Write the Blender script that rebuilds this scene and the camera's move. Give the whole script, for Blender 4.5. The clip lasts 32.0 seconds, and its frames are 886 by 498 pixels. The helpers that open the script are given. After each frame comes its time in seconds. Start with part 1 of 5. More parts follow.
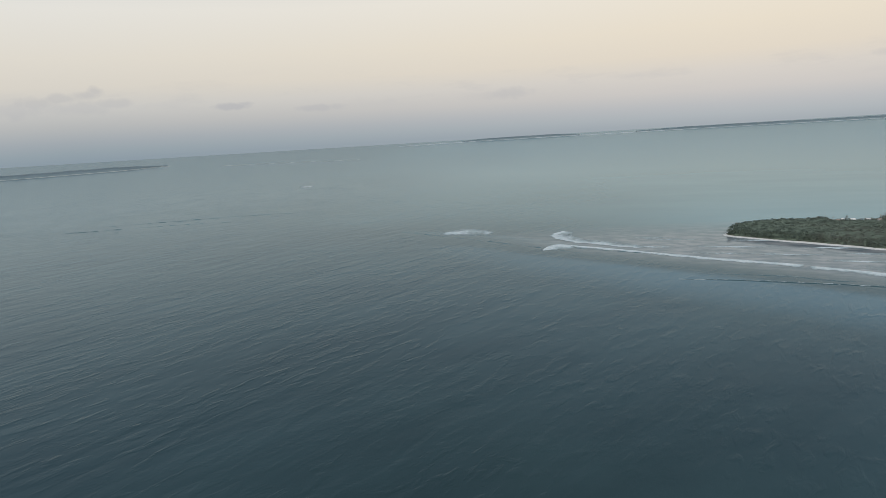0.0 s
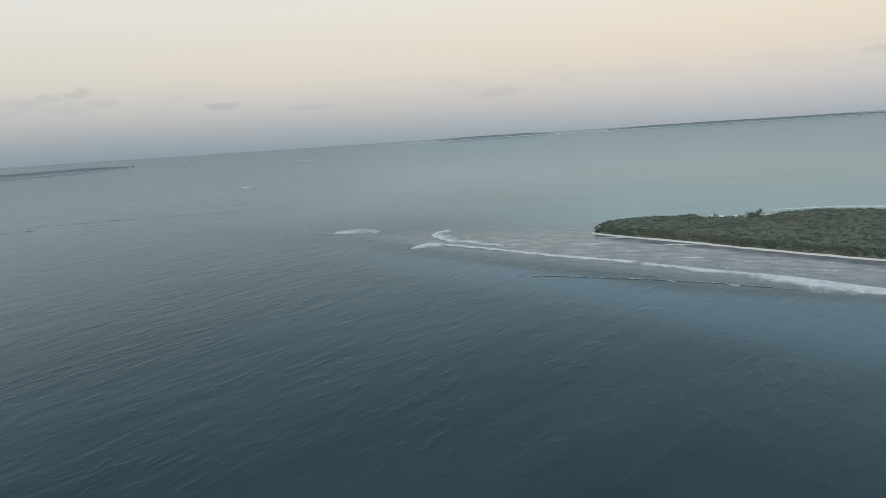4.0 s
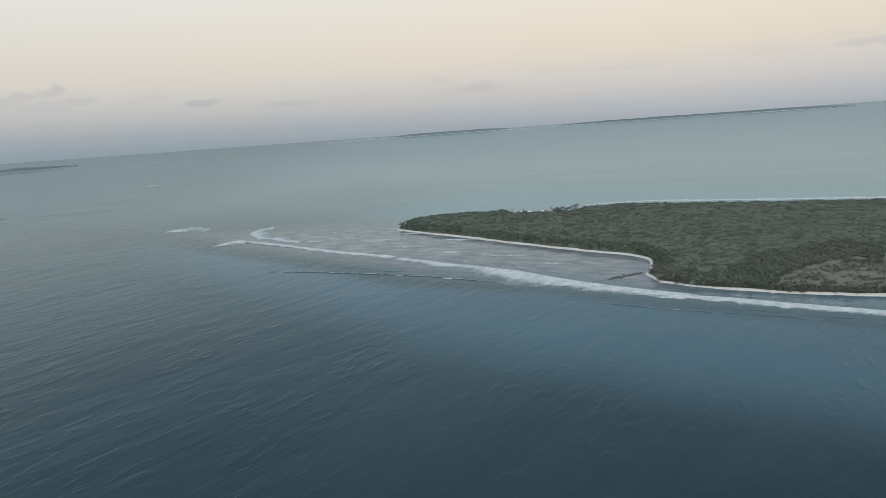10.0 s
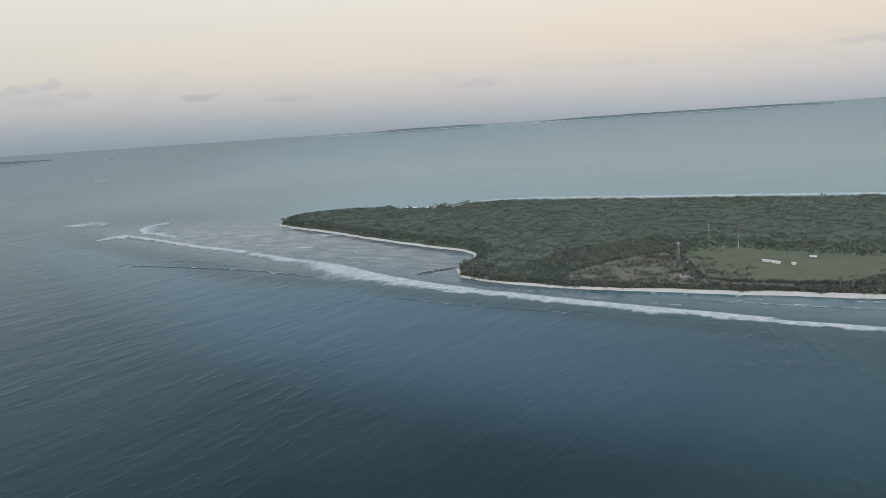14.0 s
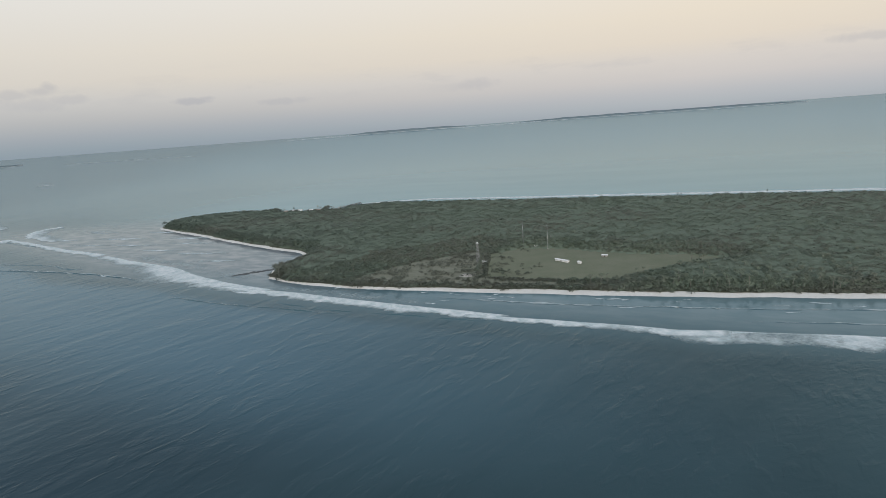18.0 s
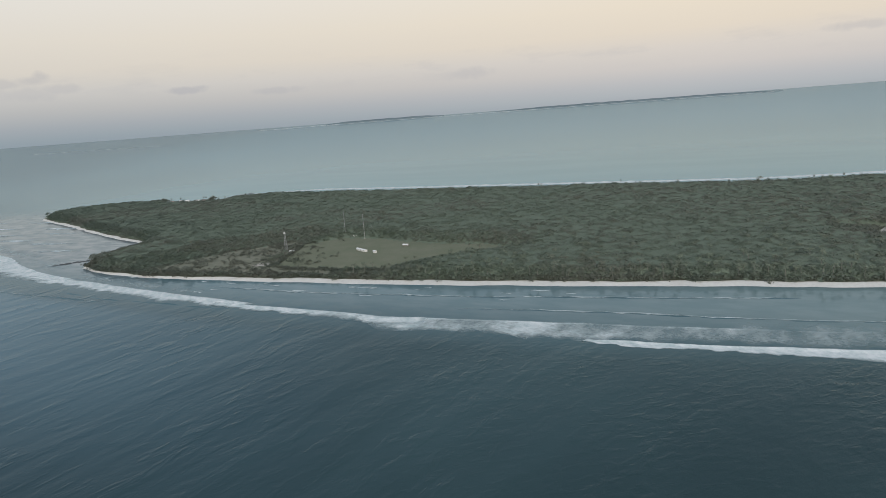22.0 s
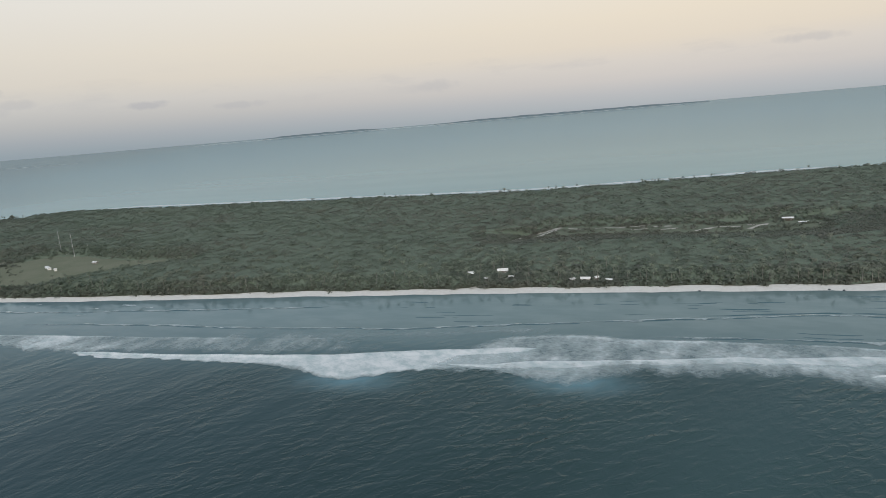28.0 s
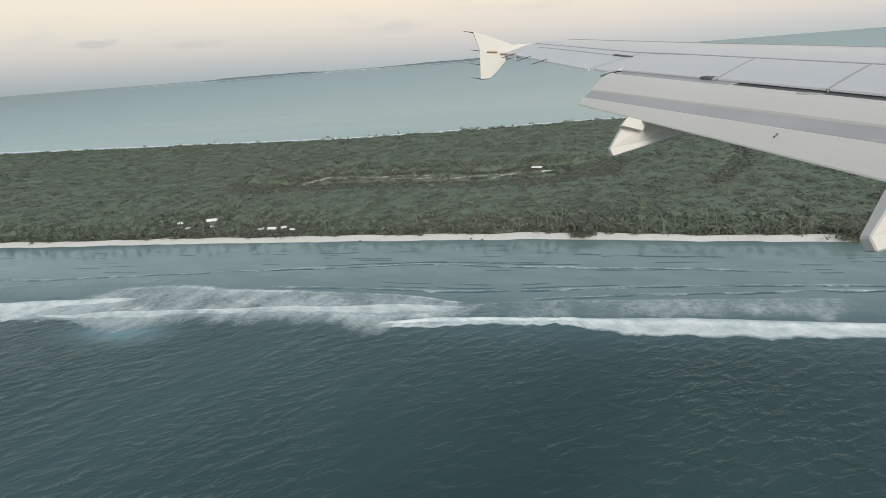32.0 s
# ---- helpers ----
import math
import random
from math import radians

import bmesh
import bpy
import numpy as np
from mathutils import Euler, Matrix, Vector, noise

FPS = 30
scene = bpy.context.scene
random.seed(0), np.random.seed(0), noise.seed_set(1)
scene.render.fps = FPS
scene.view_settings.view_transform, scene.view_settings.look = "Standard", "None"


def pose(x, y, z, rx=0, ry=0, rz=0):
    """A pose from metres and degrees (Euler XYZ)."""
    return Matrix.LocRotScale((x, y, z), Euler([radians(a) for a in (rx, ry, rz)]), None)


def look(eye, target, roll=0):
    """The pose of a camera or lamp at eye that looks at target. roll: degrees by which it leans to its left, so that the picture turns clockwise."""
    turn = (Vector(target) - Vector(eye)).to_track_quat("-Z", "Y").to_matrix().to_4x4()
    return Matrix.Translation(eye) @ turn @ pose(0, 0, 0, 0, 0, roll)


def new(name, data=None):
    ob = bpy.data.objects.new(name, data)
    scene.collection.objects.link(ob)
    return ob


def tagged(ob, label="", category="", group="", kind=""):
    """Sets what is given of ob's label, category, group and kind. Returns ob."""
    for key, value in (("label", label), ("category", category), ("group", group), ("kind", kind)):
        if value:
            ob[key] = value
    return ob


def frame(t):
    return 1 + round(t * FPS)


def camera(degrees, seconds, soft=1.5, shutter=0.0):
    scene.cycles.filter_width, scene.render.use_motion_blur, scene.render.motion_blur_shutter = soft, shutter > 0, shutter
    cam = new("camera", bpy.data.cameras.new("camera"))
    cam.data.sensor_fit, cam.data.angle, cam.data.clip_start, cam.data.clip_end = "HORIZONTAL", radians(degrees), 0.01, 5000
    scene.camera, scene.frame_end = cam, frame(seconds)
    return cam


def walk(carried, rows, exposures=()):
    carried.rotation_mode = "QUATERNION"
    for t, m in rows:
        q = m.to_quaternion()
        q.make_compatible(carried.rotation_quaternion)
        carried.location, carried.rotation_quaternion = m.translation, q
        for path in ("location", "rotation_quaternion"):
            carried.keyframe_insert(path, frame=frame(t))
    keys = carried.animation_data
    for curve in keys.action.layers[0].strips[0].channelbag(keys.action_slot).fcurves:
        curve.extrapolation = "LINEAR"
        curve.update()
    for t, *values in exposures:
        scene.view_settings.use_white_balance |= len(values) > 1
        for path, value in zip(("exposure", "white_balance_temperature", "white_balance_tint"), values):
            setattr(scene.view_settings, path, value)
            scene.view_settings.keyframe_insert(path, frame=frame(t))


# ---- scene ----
cam = camera(68.99, 32.0, soft=0.8)
# seconds, eye, then pitch, roll and yaw of the view
PATH = [
    (0.0, 0.00, 0.00, 128.16, -10.947, 3.442, 0.001),
    (0.5, 15.37, -1.63, 127.46, -10.994, 3.474, -0.103),
    (1.0, 30.74, -3.26, 126.76, -11.058, 3.389, -0.151),
    (1.5, 46.10, -4.88, 126.05, -11.066, 3.382, -0.175),
    (2.0, 61.47, -6.51, 125.35, -10.992, 3.464, -0.230),
    (2.5, 76.85, -8.14, 124.64, -10.946, 3.566, -0.440),
    (3.0, 92.23, -9.77, 123.92, -10.962, 3.544, -0.567),
    (3.5, 107.62, -11.40, 123.21, -11.031, 3.604, -0.644),
    (5.5, 169.18, -17.71, 120.25, -11.230, 3.823, -1.282),
    (6.0, 184.56, -19.28, 119.49, -11.378, 3.762, -1.375),
    (6.5, 199.93, -20.85, 118.72, -11.256, 3.907, -1.604),
    (7.0, 215.30, -22.42, 117.95, -10.945, 3.962, -1.698),
    (7.5, 230.69, -24.02, 117.17, -10.755, 3.974, -1.827),
    (8.0, 246.10, -25.66, 116.39, -10.827, 3.982, -1.840),
    (8.5, 261.55, -27.36, 115.60, -11.169, 4.011, -1.864),
    (9.0, 277.05, -29.14, 114.80, -11.344, 3.999, -2.075),
    (9.5, 292.59, -31.00, 114.00, -11.438, 4.088, -2.273),
    (10.0, 308.18, -32.94, 113.20, -11.540, 4.024, -2.400),
    (10.5, 323.81, -34.96, 112.38, -11.723, 4.124, -2.476),
    (11.0, 339.46, -37.02, 111.56, -11.841, 4.038, -2.428),
    (11.5, 355.09, -39.11, 110.74, -11.909, 3.900, -2.483),
    (12.0, 370.71, -41.20, 109.91, -11.965, 4.046, -2.472),
    (12.5, 386.32, -43.26, 109.08, -12.194, 3.834, -2.382),
    (13.0, 401.92, -45.31, 108.25, -12.340, 3.853, -2.540),
    (13.5, 417.54, -47.33, 107.42, -12.269, 3.869, -2.669),
    (14.0, 433.18, -49.34, 106.59, -11.925, 3.803, -2.577),
    (14.5, 448.85, -51.34, 105.75, -11.714, 3.735, -2.549),
    (16.5, 512.17, -59.24, 102.34, -11.136, 3.826, -2.708),
    (17.0, 528.07, -61.22, 101.46, -11.495, 3.908, -2.717),
    (17.5, 543.97, -63.21, 100.59, -11.702, 4.077, -2.761),
    (18.0, 559.88, -65.22, 99.70, -11.846, 4.248, -2.975),
    (18.5, 575.79, -67.24, 98.81, -11.846, 4.209, -3.168),
    (19.0, 591.68, -69.29, 97.92, -11.855, 4.115, -3.376),
    (19.5, 607.55, -71.35, 97.01, -11.909, 4.181, -3.291),
    (20.0, 623.37, -73.43, 96.11, -11.935, 4.198, -3.381),
    (20.5, 639.15, -75.52, 95.19, -12.107, 4.238, -3.433),
    (21.0, 654.91, -77.64, 94.26, -12.456, 4.283, -3.383),
    (21.5, 670.64, -79.79, 93.34, -12.777, 4.254, -3.311),
    (22.0, 686.35, -82.00, 92.41, -12.795, 4.280, -3.384),
    (22.5, 702.06, -84.27, 91.48, -12.329, 4.491, -3.572),
    (23.0, 717.76, -86.62, 90.55, -11.772, 4.824, -3.747),
    (23.5, 733.45, -89.06, 89.63, -11.372, 4.974, -3.890),
    (24.0, 749.14, -91.55, 88.71, -11.072, 5.110, -4.095),
    (24.5, 764.81, -94.07, 87.80, -10.643, 5.133, -4.727),
    (26.5, 827.09, -104.49, 84.17, -10.603, 5.062, -5.829),
    (27.0, 842.75, -107.26, 83.29, -11.111, 4.881, -6.488),
    (27.5, 858.41, -110.05, 82.42, -11.530, 4.924, -6.244),
    (28.0, 874.09, -112.85, 81.55, -11.968, 4.817, -6.474),
    (28.5, 889.79, -115.67, 80.69, -12.444, 4.675, -6.718),
    (29.0, 905.52, -118.49, 79.83, -13.028, 4.750, -7.046),
    (29.5, 921.26, -121.31, 78.97, -14.546, 5.015, -7.405),
    (30.0, 937.02, -124.14, 78.11, -15.307, 5.119, -7.187),
    (30.5, 952.77, -126.96, 77.25, -15.759, 4.981, -7.261),
    (31.0, 968.52, -129.77, 76.39, -16.441, 4.304, -8.964),
    (31.5, 984.26, -132.58, 75.53, -16.881, 4.268, -9.545),
    (32.0, 999.99, -135.39, 74.67, -17.014, 4.314, -9.477),
]
walk(cam, [(t, pose(x, y, z, 90 + pitch, roll, yaw)) for t, x, y, z, pitch, roll, yaw in PATH],
     exposures=((0.0, 0.0, 6450, 11), (8.0, 0.0, 6430, 11), (14.0, 0.0, 6380, 12), (19.0, 0.0, 6440, 12), (22.0, 0.0, 6500, 12), (24.0, 0.0, 6560, 12), (28.0, 0.0, 6500, 11.5), (29.0, 0.15, 6530, 12), (30.0, 0.28, 6700, 11.5), (31.0, 0.28, 6900, 11), (32.0, 0.28, 6820, 10.5)))

# ---- world and light ----
world = bpy.data.worlds.new("dusk_sky")
scene.world = world
world.use_nodes = True
wn, wl = world.node_tree.nodes, world.node_tree.links
wn.clear()


def srgb(r, g, b):
    f = lambda c: (c / 255 / 12.92) if c <= 10 else ((c / 255 + 0.055) / 1.055) ** 2.4
    return (f(r), f(g), f(b), 1.0)


def build_sky():
    out = wn.new("ShaderNodeOutputWorld")
    bg = wn.new("ShaderNodeBackground")
    wl.new(bg.outputs[0], out.inputs[0])
    tc = wn.new("ShaderNodeTexCoord")
    sep = wn.new("ShaderNodeSeparateXYZ")
    wl.new(tc.outputs["Generated"], sep.inputs[0])
    elev = wn.new("ShaderNodeMath")
    elev.operation = "ARCSINE"
    wl.new(sep.outputs["Z"], elev.inputs[0])
    # elevation in radians, -4 to 28 degrees onto 0..1
    rng = wn.new("ShaderNodeMapRange")
    rng.inputs["From Min"].default_value = radians(-4)
    rng.inputs["From Max"].default_value = radians(28)
    wl.new(elev.outputs[0], rng.inputs["Value"])
    # two vertical ramps: hazier and bluer to the west, paler and warmer to the east
    west = ((-4.0, (134, 153, 162)), (-1.2, (139, 154, 164)), (-0.5, (148, 161, 168)), (0.3, (161, 169, 174)), (1.5, (182, 184, 183)), (2.9, (201, 200, 195)),
            (4.4, (215, 210, 199)), (6.5, (222, 217, 205)), (10.0, (227, 225, 217)), (17.0, (204, 212, 217)), (28.0, (175, 191, 208)))
    east = ((-4.0, (148, 164, 170)), (-1.2, (164, 172, 177)), (-0.5, (176, 182, 185)), (0.3, (187, 189, 190)), (1.5, (205, 201, 196)), (2.9, (215, 209, 200)),
            (4.4, (226, 216, 199)), (6.5, (232, 222, 203)), (10.0, (236, 229, 214)), (17.0, (210, 213, 213)), (28.0, (180, 192, 204)))
    sides = []
    for stops in (west, east):
        ramp = wn.new("ShaderNodeValToRGB")
        cr = ramp.color_ramp
        while len(cr.elements) < len(stops):
            cr.elements.new(0.5)
        for el, (deg, c) in zip(cr.elements, stops):
            el.position = (deg + 4) / 32
            el.color = srgb(*c)
        wl.new(rng.outputs[0], ramp.inputs[0])
        sides.append(ramp)
    warm = wn.new("ShaderNodeMapRange")
    warm.inputs["From Min"].default_value = -0.5
    warm.inputs["From Max"].default_value = 0.4
    wl.new(sep.outputs["X"], warm.inputs["Value"])
    mul = wn.new("ShaderNodeMix")
    mul.data_type = "RGBA"
    wl.new(warm.outputs[0], mul.inputs["Factor"])
    wl.new(sides[0].outputs[0], mul.inputs["A"])
    wl.new(sides[1].outputs[0], mul.inputs["B"])
    # low broken cloud banks just over the horizon
    stretch = wn.new("ShaderNodeMapping")
    stretch.inputs["Scale"].default_value = (9, 9, 42)
    wl.new(tc.outputs["Generated"], stretch.inputs[0])
    nz = wn.new("ShaderNodeTexNoise")
    nz.inputs["Scale"].default_value = 1.0
    nz.inputs["Detail"].default_value = 5.0
    nz.inputs["Roughness"].default_value = 0.6
    wl.new(stretch.outputs[0], nz.inputs["Vector"])
    thr = wn.new("ShaderNodeMapRange")
    thr.inputs["From Min"].default_value = 0.53
    thr.inputs["From Max"].default_value = 0.72
    wl.new(nz.outputs[0], thr.inputs["Value"])
    band = wn.new("ShaderNodeValToRGB")
    b = band.color_ramp
    b.elements[0].position, b.elements[0].color = (1.2 + 4) / 32, (0, 0, 0, 1)
    b.elements[1].position, b.elements[1].color = (5.6 + 4) / 32, (0, 0, 0, 1)
    e = b.elements.new((3.0 + 4) / 32)
    e.color = (0.22, 0.22, 0.22, 1)
    wl.new(rng.outputs[0], band.inputs[0])
    cf = wn.new("ShaderNodeMath")
    cf.operation = "MULTIPLY"
    wl.new(thr.outputs[0], cf.inputs[0])
    wl.new(band.outputs[0], cf.inputs[1])
    tot = cf.outputs[0]
    for (cx, cy, cz), wide, tall, amount in CLOUDS:
        off = wn.new("ShaderNodeVectorMath")
        off.operation = "SUBTRACT"
        off.inputs[1].default_value = (cx, cy, cz)
        wl.new(tc.outputs["Generated"], off.inputs[0])
        scl = wn.new("ShaderNodeVectorMath")
        scl.operation = "MULTIPLY"
        scl.inputs[1].default_value = (1 / wide, 1 / wide, 1 / tall)
        wl.new(off.outputs[0], scl.inputs[0])
        ln = wn.new("ShaderNodeVectorMath")
        ln.operation = "LENGTH"
        wl.new(scl.outputs[0], ln.inputs[0])
        fall = wn.new("ShaderNodeMapRange")
        fall.inputs["From Min"].default_value, fall.inputs["From Max"].default_value = 1.5, 0.0
        wl.new(ln.outputs["Value"], fall.inputs["Value"])
        fluff = wn.new("ShaderNodeTexNoise")
        fluff.inputs["Scale"].default_value = 52.0
        fluff.inputs["Detail"].default_value = 5.0
        wl.new(tc.outputs["Generated"], fluff.inputs["Vector"])
        sm = wn.new("ShaderNodeMath")
        sm.operation = "ADD"
        wl.new(fall.outputs[0], sm.inputs[0])
        wl.new(fluff.outputs[0], sm.inputs[1])
        hard = wn.new("ShaderNodeMapRange")
        hard.inputs["From Min"].default_value, hard.inputs["From Max"].default_value, hard.inputs["To Max"].default_value = 0.86, 1.24, amount
        wl.new(sm.outputs[0], hard.inputs["Value"])
        mx = wn.new("ShaderNodeMath")
        mx.operation = "MAXIMUM"
        wl.new(tot, mx.inputs[0])
        wl.new(hard.outputs[0], mx.inputs[1])
        tot = mx.outputs[0]
    clouds = wn.new("ShaderNodeMix")
    clouds.data_type = "RGBA"
    clouds.inputs["B"].default_value = srgb(172, 174, 179)
    wl.new(tot, clouds.inputs["Factor"])
    wl.new(mul.outputs["Result"], clouds.inputs["A"])
    # upper dome from the sky model
    sky = wn.new("ShaderNodeTexSky")
    sky.sky_type = "NISHITA"
    sky.sun_disc = False
    sky.sun_elevation = radians(4)
    sky.sun_rotation = radians(SUN_AZ)
    dim = wn.new("ShaderNodeVectorMath")
    dim.operation = "SCALE"
    dim.inputs["Scale"].default_value = 0.12
    wl.new(sky.outputs[0], dim.inputs[0])
    up = wn.new("ShaderNodeMapRange")
    up.interpolation_type = "SMOOTHSTEP"
    up.inputs["From Min"].default_value = radians(14)
    up.inputs["From Max"].default_value = radians(60)
    up.inputs["To Max"].default_value = 0.5
    wl.new(elev.outputs[0], up.inputs["Value"])
    dome = wn.new("ShaderNodeMix")
    dome.data_type = "RGBA"
    wl.new(up.outputs[0], dome.inputs["Factor"])
    wl.new(clouds.outputs["Result"], dome.inputs["A"])
    wl.new(dim.outputs[0], dome.inputs["B"])
    wl.new(dome.outputs["Result"], bg.inputs["Color"])
    bg.inputs["Strength"].default_value = 1.0


SUN_AZ = 150
CLOUDS = (((-0.545, 0.838, 0.050), 0.050, 0.014, 0.26), ((-0.525, 0.850, 0.057), 0.034, 0.012, 0.32), ((-0.498, 0.866, 0.062), 0.030, 0.008, 0.32), ((-0.472, 0.878, 0.067), 0.024, 0.008, 0.36),
          ((-0.462, 0.884, 0.0715), 0.014, 0.008, 0.38), ((-0.485, 0.873, 0.050), 0.060, 0.012, 0.24), ((-0.445, 0.894, 0.054), 0.034, 0.008, 0.28),
          ((-0.298, 0.954, 0.0435), 0.034, 0.006, 0.5), ((-0.285, 0.957, 0.046), 0.018, 0.005, 0.4), ((-0.18, 0.983, 0.036), 0.045, 0.006, 0.32), ((0.097, 0.995, 0.040), 0.05, 0.010, 0.28), ((0.575, 0.816, 0.056), 0.05, 0.008, 0.3))
build_sky()
sun = new("sun", bpy.data.lights.new("sun", "SUN"))
sun.data.energy, sun.data.angle, sun.data.color = 1.7, radians(20), (1.0, 0.93, 0.84)
sun.matrix_world = look((500, -900, 420), (500, 0, 0))

# ---- materials ----
MAT = {}


class Nodes:
    """A small helper round one node material."""

    def __init__(self, name):
        self.m = bpy.data.materials.new(name)
        self.m.use_nodes = True
        self.t = self.m.node_tree
        self.b = self.t.nodes["Principled BSDF"]
        MAT[name] = self.m

    def node(self, kind, **kw):
        n = self.t.nodes.new(kind)
        for k, v in kw.items():
            n.inputs[k.replace("_", " ")].default_value = v
        return n

    def link(self, a, b):
        self.t.links.new(a, b)

    def coords(self, scale=(1, 1, 1), rot=0.0):
        g = self.t.nodes.new("ShaderNodeNewGeometry")
        turn, mp = self.t.nodes.new("ShaderNodeMapping"), self.t.nodes.new("ShaderNodeMapping")
        turn.inputs["Rotation"].default_value = (0, 0, radians(-rot))
        mp.inputs["Scale"].default_value = scale
        self.link(g.outputs["Position"], turn.inputs[0])
        self.link(turn.outputs[0], mp.inputs[0])
        return mp.outputs[0]

    def noise(self, scale, vec=None, detail=4.0, rough=0.55, distortion=0.0):
        n = self.node("ShaderNodeTexNoise", Scale=scale, Detail=detail, Roughness=rough, Distortion=distortion)
        self.link(vec if vec is not None else self.coords(), n.inputs["Vector"])
        return n.outputs[0]

    def span(self, val, a, b, c=0.0, d=1.0):
        n = self.node("ShaderNodeMapRange", From_Min=a, From_Max=b, To_Min=c, To_Max=d)
        self.link(val, n.inputs["Value"])
        return n.outputs[0]

    def math(self, op, a, b=None):
        n = self.t.nodes.new("ShaderNodeMath")
        n.operation = op
        for i, v in enumerate((a, b)):
            if v is None:
                continue
            if isinstance(v, (int, float)):
                n.inputs[i].default_value = v
            else:
                self.link(v, n.inputs[i])
        return n.outputs[0]

    def mix(self, fac, a, b, blend="MIX"):
        n = self.t.nodes.new("ShaderNodeMix")
        n.data_type, n.blend_type = "RGBA", blend
        for key, v in (("Factor", fac), ("A", a), ("B", b)):
            if isinstance(v, (int, float)):
                n.inputs[key].default_value = v
            elif isinstance(v, tuple):
                n.inputs[key].default_value = (*v, 1.0)[:4]
            else:
                self.link(v, n.inputs[key])
        return n.outputs["Result"]

    def attr(self, name):
        n = self.t.nodes.new("ShaderNodeAttribute")
        n.attribute_name = name
        return n.outputs["Fac"]

    def bump(self, height, strength, distance):
        n = self.node("ShaderNodeBump", Strength=strength, Distance=distance)
        self.link(height, n.inputs["Height"])
        self.link(n.outputs[0], self.b.inputs["Normal"])
        return n

    def color(self, out):
        self.link(out, self.b.inputs["Base Color"])

    def set(self, **kw):
        for k, v in kw.items():
            self.b.inputs[k.replace("_", " ")].default_value = v
        return self


def plain(name, a, b, scale, rough=0.7, metal=0.0, bump=0.15, dist=0.02, spec=0.4):
    """Two tones at two scales, with fine relief."""
    n = Nodes(name).set(Roughness=rough, Metallic=metal, Specular_IOR_Level=spec)
    fine, coarse = n.noise(scale, detail=6), n.noise(scale * 0.13, detail=3)
    f = n.math("MULTIPLY", fine, 0.55)
    f2 = n.math("MULTIPLY", coarse, 0.45)
    tot = n.math("ADD", f, f2)
    n.color(n.mix(n.span(tot, 0.32, 0.68), a, b))
    n.bump(fine, bump, dist)
    return n.m


def water_material():
    """Body colour by depth, with haze and vignetting painted in by place, and gloss by Fresnel, held down as on a
    ruffled sea seen at a low angle.
    """
    n = Nodes("sea_water")
    shallow, reef, blue, east = n.attr("shallow"), n.attr("reef"), n.attr("blue"), n.attr("east")
    big = n.span(n.noise(0.006, detail=3), 0.35, 0.65)
    deep_w = n.mix(big, (0.020, 0.045, 0.050), (0.033, 0.067, 0.071))
    deep_e = n.mix(big, (0.033, 0.066, 0.066), (0.053, 0.100, 0.098))
    deep = n.mix(east, deep_w, deep_e)
    # near-black mixed in where the painted vignetting lies
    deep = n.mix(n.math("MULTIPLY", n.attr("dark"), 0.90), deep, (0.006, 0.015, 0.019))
    lane = n.span(n.noise(0.011, n.coords((0.35, 1.0, 1), 38), detail=4, rough=0.6), 0.36, 0.64)
    deep = n.mix(n.math("MULTIPLY", lane, 0.28), deep, (0.052, 0.100, 0.112))
    deep = n.mix(n.math("MULTIPLY", n.math("SUBTRACT", 1.0, lane), 0.25), deep, (0.008, 0.022, 0.026))
    # blue covers the reef drop-off and, far out, a painted-in haze
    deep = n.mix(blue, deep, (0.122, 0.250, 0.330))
    lagoon = n.mix(n.span(n.noise(0.004, n.coords((1, 2.5, 1), -20), detail=4), 0.4, 0.6), (0.152, 0.305, 0.364), (0.170, 0.330, 0.385))
    mottle = n.span(n.noise(0.05, n.coords((1, 2.2, 1), -30), detail=6), 0.41, 0.62)
    flat = n.mix(east, n.mix(mottle, (0.165, 0.200, 0.222), (0.330, 0.338, 0.345)), n.mix(mottle, (0.205, 0.262, 0.250), (0.262, 0.318, 0.302)))
    c = n.mix(shallow, deep, lagoon)
    c = n.mix(reef, c, flat)
    # long swell and wind waves with crests running north-east, each in its own patches, and a short choppy sea to the east
    swell = n.noise(0.075, n.coords((0.34, 1.0, 1), 50), detail=2, rough=0.45, distortion=0.3)
    crest = n.span(n.noise(0.17, n.coords((0.40, 1.0, 1), 54), detail=3, rough=0.5, distortion=0.4), 0.50, 0.78)
    chop = n.noise(0.30, n.coords((0.50, 1.0, 1), 42), detail=3, rough=0.55)
    wavelet = n.span(n.noise(0.34, n.coords((0.50, 1.0, 1), 14), detail=3, rough=0.5, distortion=0.5), 0.42, 0.75)
    fine = n.noise(1.0, n.coords((0.6, 1.0, 1), 50), detail=3, rough=0.6)
    gust = n.span(n.noise(0.014, n.coords((0.6, 1, 1), 47), detail=4), 0.40, 0.60, 0.15, 1.1)
    lull = n.span(n.noise(0.022, n.coords((0.5, 1, 1), 70), detail=3), 0.38, 0.62, 0.25, 1.2)
    h = n.math("ADD", n.math("MULTIPLY", swell, n.span(east, 0.3, 1.0, 3.2, 1.6)), n.math("MULTIPLY", n.math("MULTIPLY", crest, lull), n.span(east, 0.3, 1.0, 1.3, 0.25)))
    h = n.math("ADD", h, n.math("MULTIPLY", n.math("MULTIPLY", chop, gust), 1.0))
    h = n.math("ADD", h, n.math("MULTIPLY", n.math("MULTIPLY", fine, gust), 0.22))
    h = n.math("ADD", h, n.math("MULTIPLY", n.math("MULTIPLY", wavelet, lull), n.span(east, 0.2, 1.0, 0.0, 1.0)))
    calm = n.span(n.math("MAXIMUM", shallow, reef), 0.0, 0.6, 1.0, 0.07)
